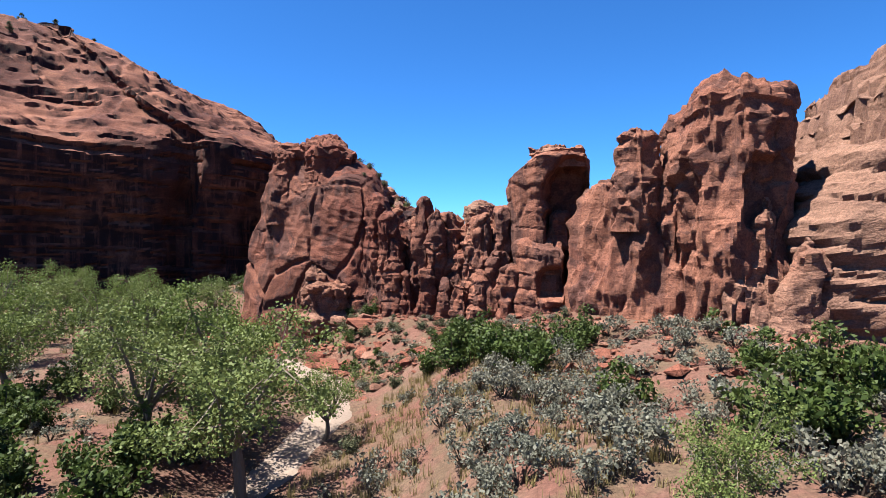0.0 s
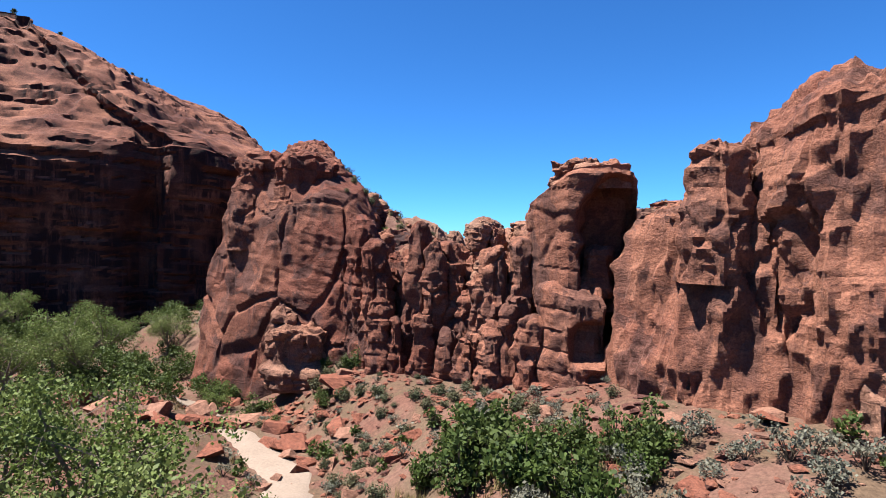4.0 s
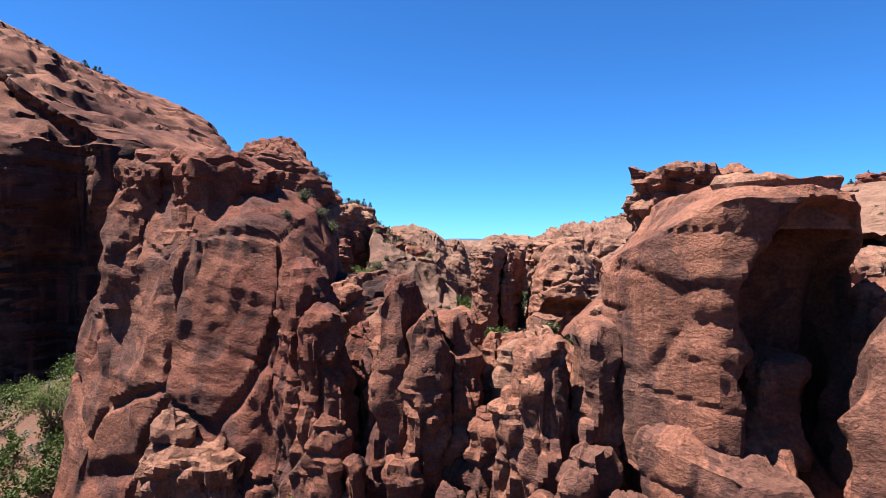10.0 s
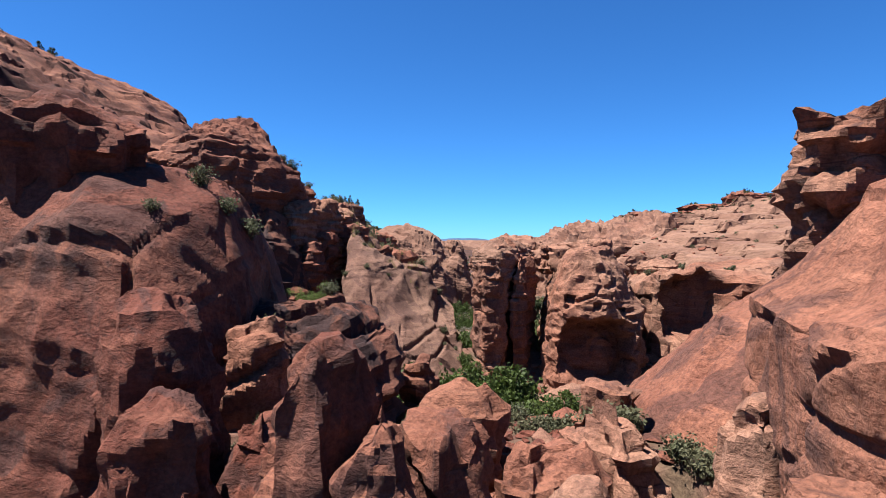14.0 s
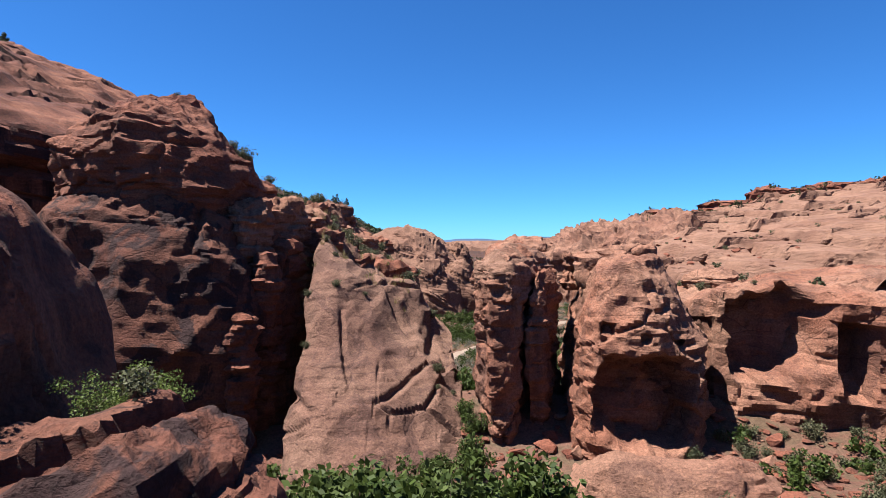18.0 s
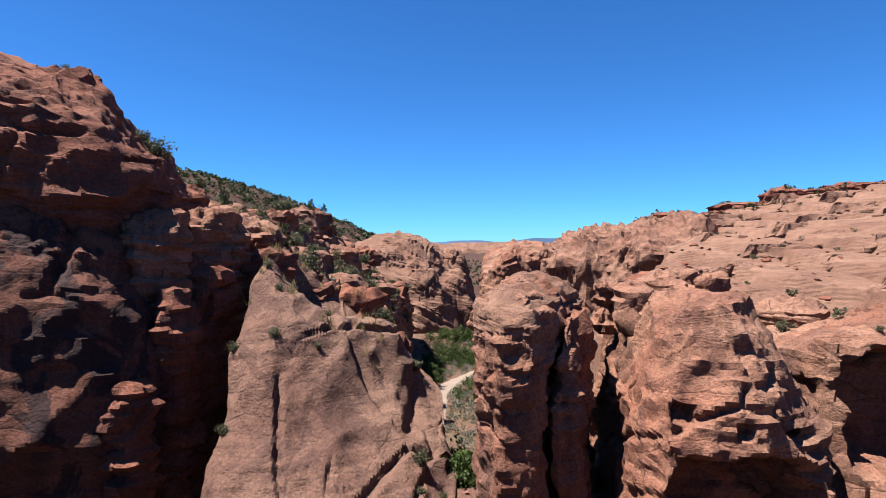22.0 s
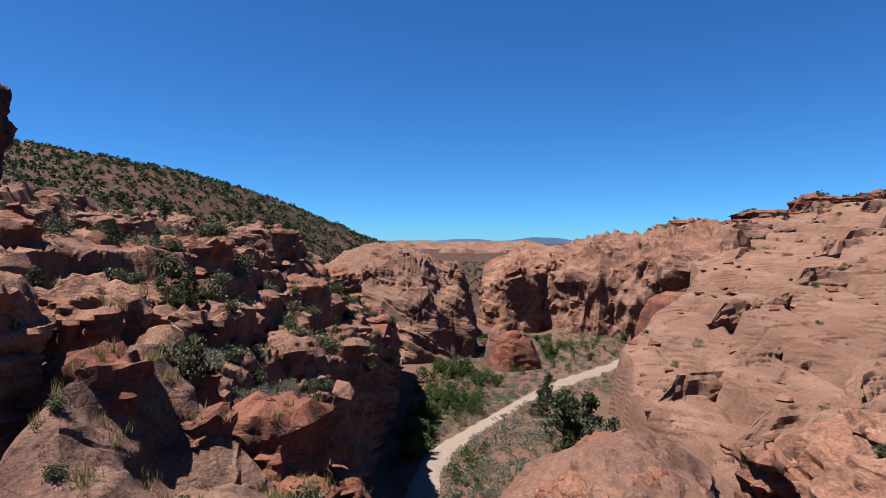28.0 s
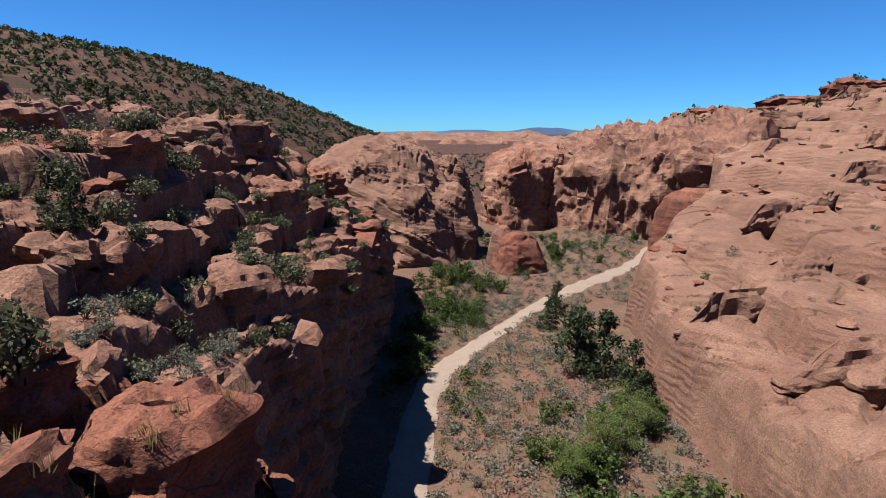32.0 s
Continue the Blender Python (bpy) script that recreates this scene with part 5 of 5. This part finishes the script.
for kind, (name, wood, leaf, label, category, group, variants) in PLANTS.items():
    made = [plant_meshes(kind, 100 + 7 * n + len(kind)) for n in range(variants)]
    for x, y, z, size, turn, pick in SPOTS[kind]:
        wm, lm = made[pick % variants]
        ob = tagged(new(name), label, category, group)
        ob.matrix_world = Matrix.Translation((x, y, z)) @ Matrix.Rotation(turn, 4, "Z") @ Matrix.Diagonal((size, size, size * (0.9 + 0.2 * ((pick * 37) % 10) / 10), 1))
        for part_name, me in ((wood, wm), (leaf, lm)):
            new(part_name, me).parent = ob

# ---- stones ----
for n, (x, y, z, size, turn, pick) in enumerate(SPOTS["stone"]):
    ob = new("boulder" if size > 0.9 else "stone", chunk_mesh(pick, M_RED if pick % 3 else M_PLAIN))
    ob.matrix_world = Matrix.Translation((x, y, z + 0.12 * size)) @ Euler((0.25 * math.sin(pick), 0.25 * math.cos(pick), turn)).to_matrix().to_4x4() @ Matrix.Diagonal((size * 1.3, size, size * 0.8, 1))
    tagged(ob, "angular fallen sandstone boulder" if size > 0.9 else "angular fallen sandstone block", "boulder" if size > 0.9 else "stone", "fallen stones of the canyon")
places = [((x, y, z + 0.03), np.array((s * 1.3, s, s * 0.7)), turn, pick) for x, y, z, s, turn, pick in SPOTS["pebble"]]
heap = [((x, y, z + 0.1 * s), np.array((s * 1.4, s, s * 0.75)), turn, pick) for x, y, z, s, turn, pick in SPOTS["rubble"]]
tagged(new("talus_rubble", joined_chunks("talus_rubble", heap, M_FACE)), "broken red sandstone rubble below the rock walls", "rubble", kind="stuff")
tagged(new("gravel", joined_chunks("gravel", places, M_PLAIN)), "loose red sandstone gravel and small stones", "gravel", kind="stuff")

# ---- grass and far scrub ----
rng = np.random.default_rng(8)
tv, tf = [], []
for x, y, z, size, turn, pick in SPOTS["grass"]:
    for _ in range(14):
        a, r = rng.uniform(0, math.tau), rng.uniform(0, 0.28)
        bx, by = x + r * math.cos(a), y + r * math.sin(a)
        h, w, la = size * rng.uniform(0.25, 0.6), 0.022, rng.uniform(0, math.tau)
        lean = rng.uniform(0.05, 0.25)
        k = len(tv)
        tv += [(bx - w * math.sin(la), by + w * math.cos(la), z - 0.05), (bx + w * math.sin(la), by - w * math.cos(la), z - 0.05), (bx + lean * math.cos(la), by + lean * math.sin(la), z + h)]
        tf.append((k, k + 1, k + 2))
tagged(new("dry_grass", grid_mesh("dry_grass", np.array(tv), np.array(tf), M_GRASS, False)), "tufts of dry yellow grass on the canyon floor", "grass", kind="stuff")
bits = []
for x, y, z, size, turn, pick in SPOTS["scrub"]:
    c = np.array([(x, y, z + 0.5 * size), (x + 0.4 * size, y, z + 0.4 * size), (x - 0.3 * size, y + 0.3 * size, z + 0.45 * size)])
    bits.append(leaves(rng, c, 0.6 * size, 13, 0.68 * size, 0.8))
tagged(new("hillside_scrub", grid_mesh("hillside_scrub", *joined(bits), M_JUNIPER, False)), "dark juniper scrub dotting the far hillsides", "scrub", kind="stuff")


bits = []
for x, y, z, size, turn, pick in SPOTS["stand"]:
    c = np.array([(x + 0.3 * size * math.cos(turn + k), y + 0.3 * size * math.sin(turn + k), z + size * (0.3 + 0.1 * (k % 3))) for k in range(5)])
    bits.append(leaves(rng, c, 0.33 * size, 52, 0.20, 0.8))
tagged(new("sagebrush_stand", grid_mesh("sagebrush_stand", *joined(bits), M_SAGE, False)), "thick grey-green stand of low sagebrush", "sagebrush", kind="stuff")

bits = []
for x, y, z, size, turn, pick in SPOTS["thicket"]:
    c = np.array([(x + 0.5 * size * math.cos(turn + 1.3 * k) * (k % 3) / 2, y + 0.5 * size * math.sin(turn + 1.3 * k) * (k % 3) / 2, z + size * (0.3 + 0.22 * (k % 4))) for k in range(8)])
    bits.append(leaves(rng, c, 0.36 * size, int(150 * size), 0.24, 0.85))
tagged(new("oak_thicket", grid_mesh("oak_thicket", *joined(bits), M_OAK, False)), "thickets of bright green scrub oak at the cliff foot", "bushes", kind="stuff")

bits = []
for x, y, z, size, turn, pick in SPOTS["brush"]:
    c = np.array([(x + 0.35 * size * math.cos(turn + 1.3 * k), y + 0.35 * size * math.sin(turn + 1.3 * k), z + size * (0.2 + 0.2 * (k % 3))) for k in range(6)])
    bits.append(leaves(rng, c, 0.3 * size, 170, 0.17, 0.85))
tagged(new("rock_brush", grid_mesh("rock_brush", *joined(bits), M_SHRUB, False)), "dull green brush dotted over the rock slopes", "brush", kind="stuff")

# ---- far mesas ----
for n, (x, y, w, d, top) in enumerate([(120, 1500, 420, 160, 3), (420, 1900, 520, 200, 8), (-160, 2100, 460, 200, 9), (60, 2600, 700, 260, 13), (700, 2600, 700, 260, 14), (-600, 2700, 700, 260, 12)]):
    block_rock("far_mesa", x, y, w, d, -30, top, 3 * n, 300 + n, sides=9, profile=WALL, res=14, big=6, block=8, bed=2, size=(60, 60, 40), bedscale=6, material=M_SLICK, label="low pink mesa far across the plain", category="mesa", group="mesas on the plain")

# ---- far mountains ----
# the blue of distance haze is painted into the mountains' base colour
n = Net("haze-blue far mountain")
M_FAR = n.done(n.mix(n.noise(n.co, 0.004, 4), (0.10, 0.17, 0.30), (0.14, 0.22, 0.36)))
far_x = np.linspace(-700, 1500, 120)
ridge = 16 + 26 * smooth(300, 520, far_x) * smooth(900, 640, far_x) + 14 * smooth(-300, -80, far_x) * smooth(240, 60, far_x) + 5 * fbm(np.stack([far_x / 90, far_x * 0, far_x * 0], 1), 4)
fv = np.concatenate([np.stack([far_x, far_x * 0 + 4700, far_x * 0 - 20], 1), np.stack([far_x, far_x * 0 + 4720, ridge], 1), np.stack([far_x, far_x * 0 + 4880, far_x * 0 - 20], 1)])
tagged(new("far_mountains", grid_mesh("far_mountains", fv, quads(3, len(far_x), False), M_FAR)), "low mountains on the horizon with blue haze in their colour", "mountains", kind="structure")


# ---- the dry wash ----
def sand():
    n = Net("pale wash sand")
    f = n.noise(n.co, 0.8, 5, 0.65, 0.4)
    col = n.mix(f, (0.215, 0.160, 0.125), (0.295, 0.232, 0.190))
    g = n.noise(n.co, 6, 5, 0.7)
    col = n.mix(0.3, col, n.ramp(g, (0.3, 0.25), (0.7, 0.8)), "OVERLAY")
    return n.done(col, n.bump(g, 0.4, 0.05))


M_SAND = sand()


def strip(name, ys, centre, half, lift, label):
    rows, cols = len(ys), 9
    v = []
    for y in ys:
        x = centre(y)
        w = half * (1 + 0.28 * noise.noise(Vector((y * 0.21, half, 0))))
        dx = (centre(y + 1.0) - centre(y - 1.0)) / 2.0
        d = Vector((1.0, -dx, 0)).normalized()
        for m in range(cols):
            t = (m / (cols - 1) * 2 - 1) * w + 0.3 * noise.noise(Vector((y * 0.6, m, 3)))
            px, py = x + d.x * t, y + d.y * t
            edge = abs(m / (cols - 1) * 2 - 1)
            v.append((px, py, drop_ground(px, py) + lift * (1 - edge ** 6) - 0.12 * edge ** 6))
    return tagged(new(name, grid_mesh(name, np.array(v), quads(rows, cols, False), M_SAND)), label, "dry wash", kind="structure")


def drop_ground(x, y):
    return float(ground_height(np.array([x]), np.array([y]))[0])


strip("dry_wash", np.arange(8, 62, 0.6), wash_at, 1.6, 0.09, "pale sandy bed of the dry wash")
strip("sandy_track", np.arange(118, 232, 0.7), road_at, 1.9, 0.09, "pale sandy track winding along the valley")
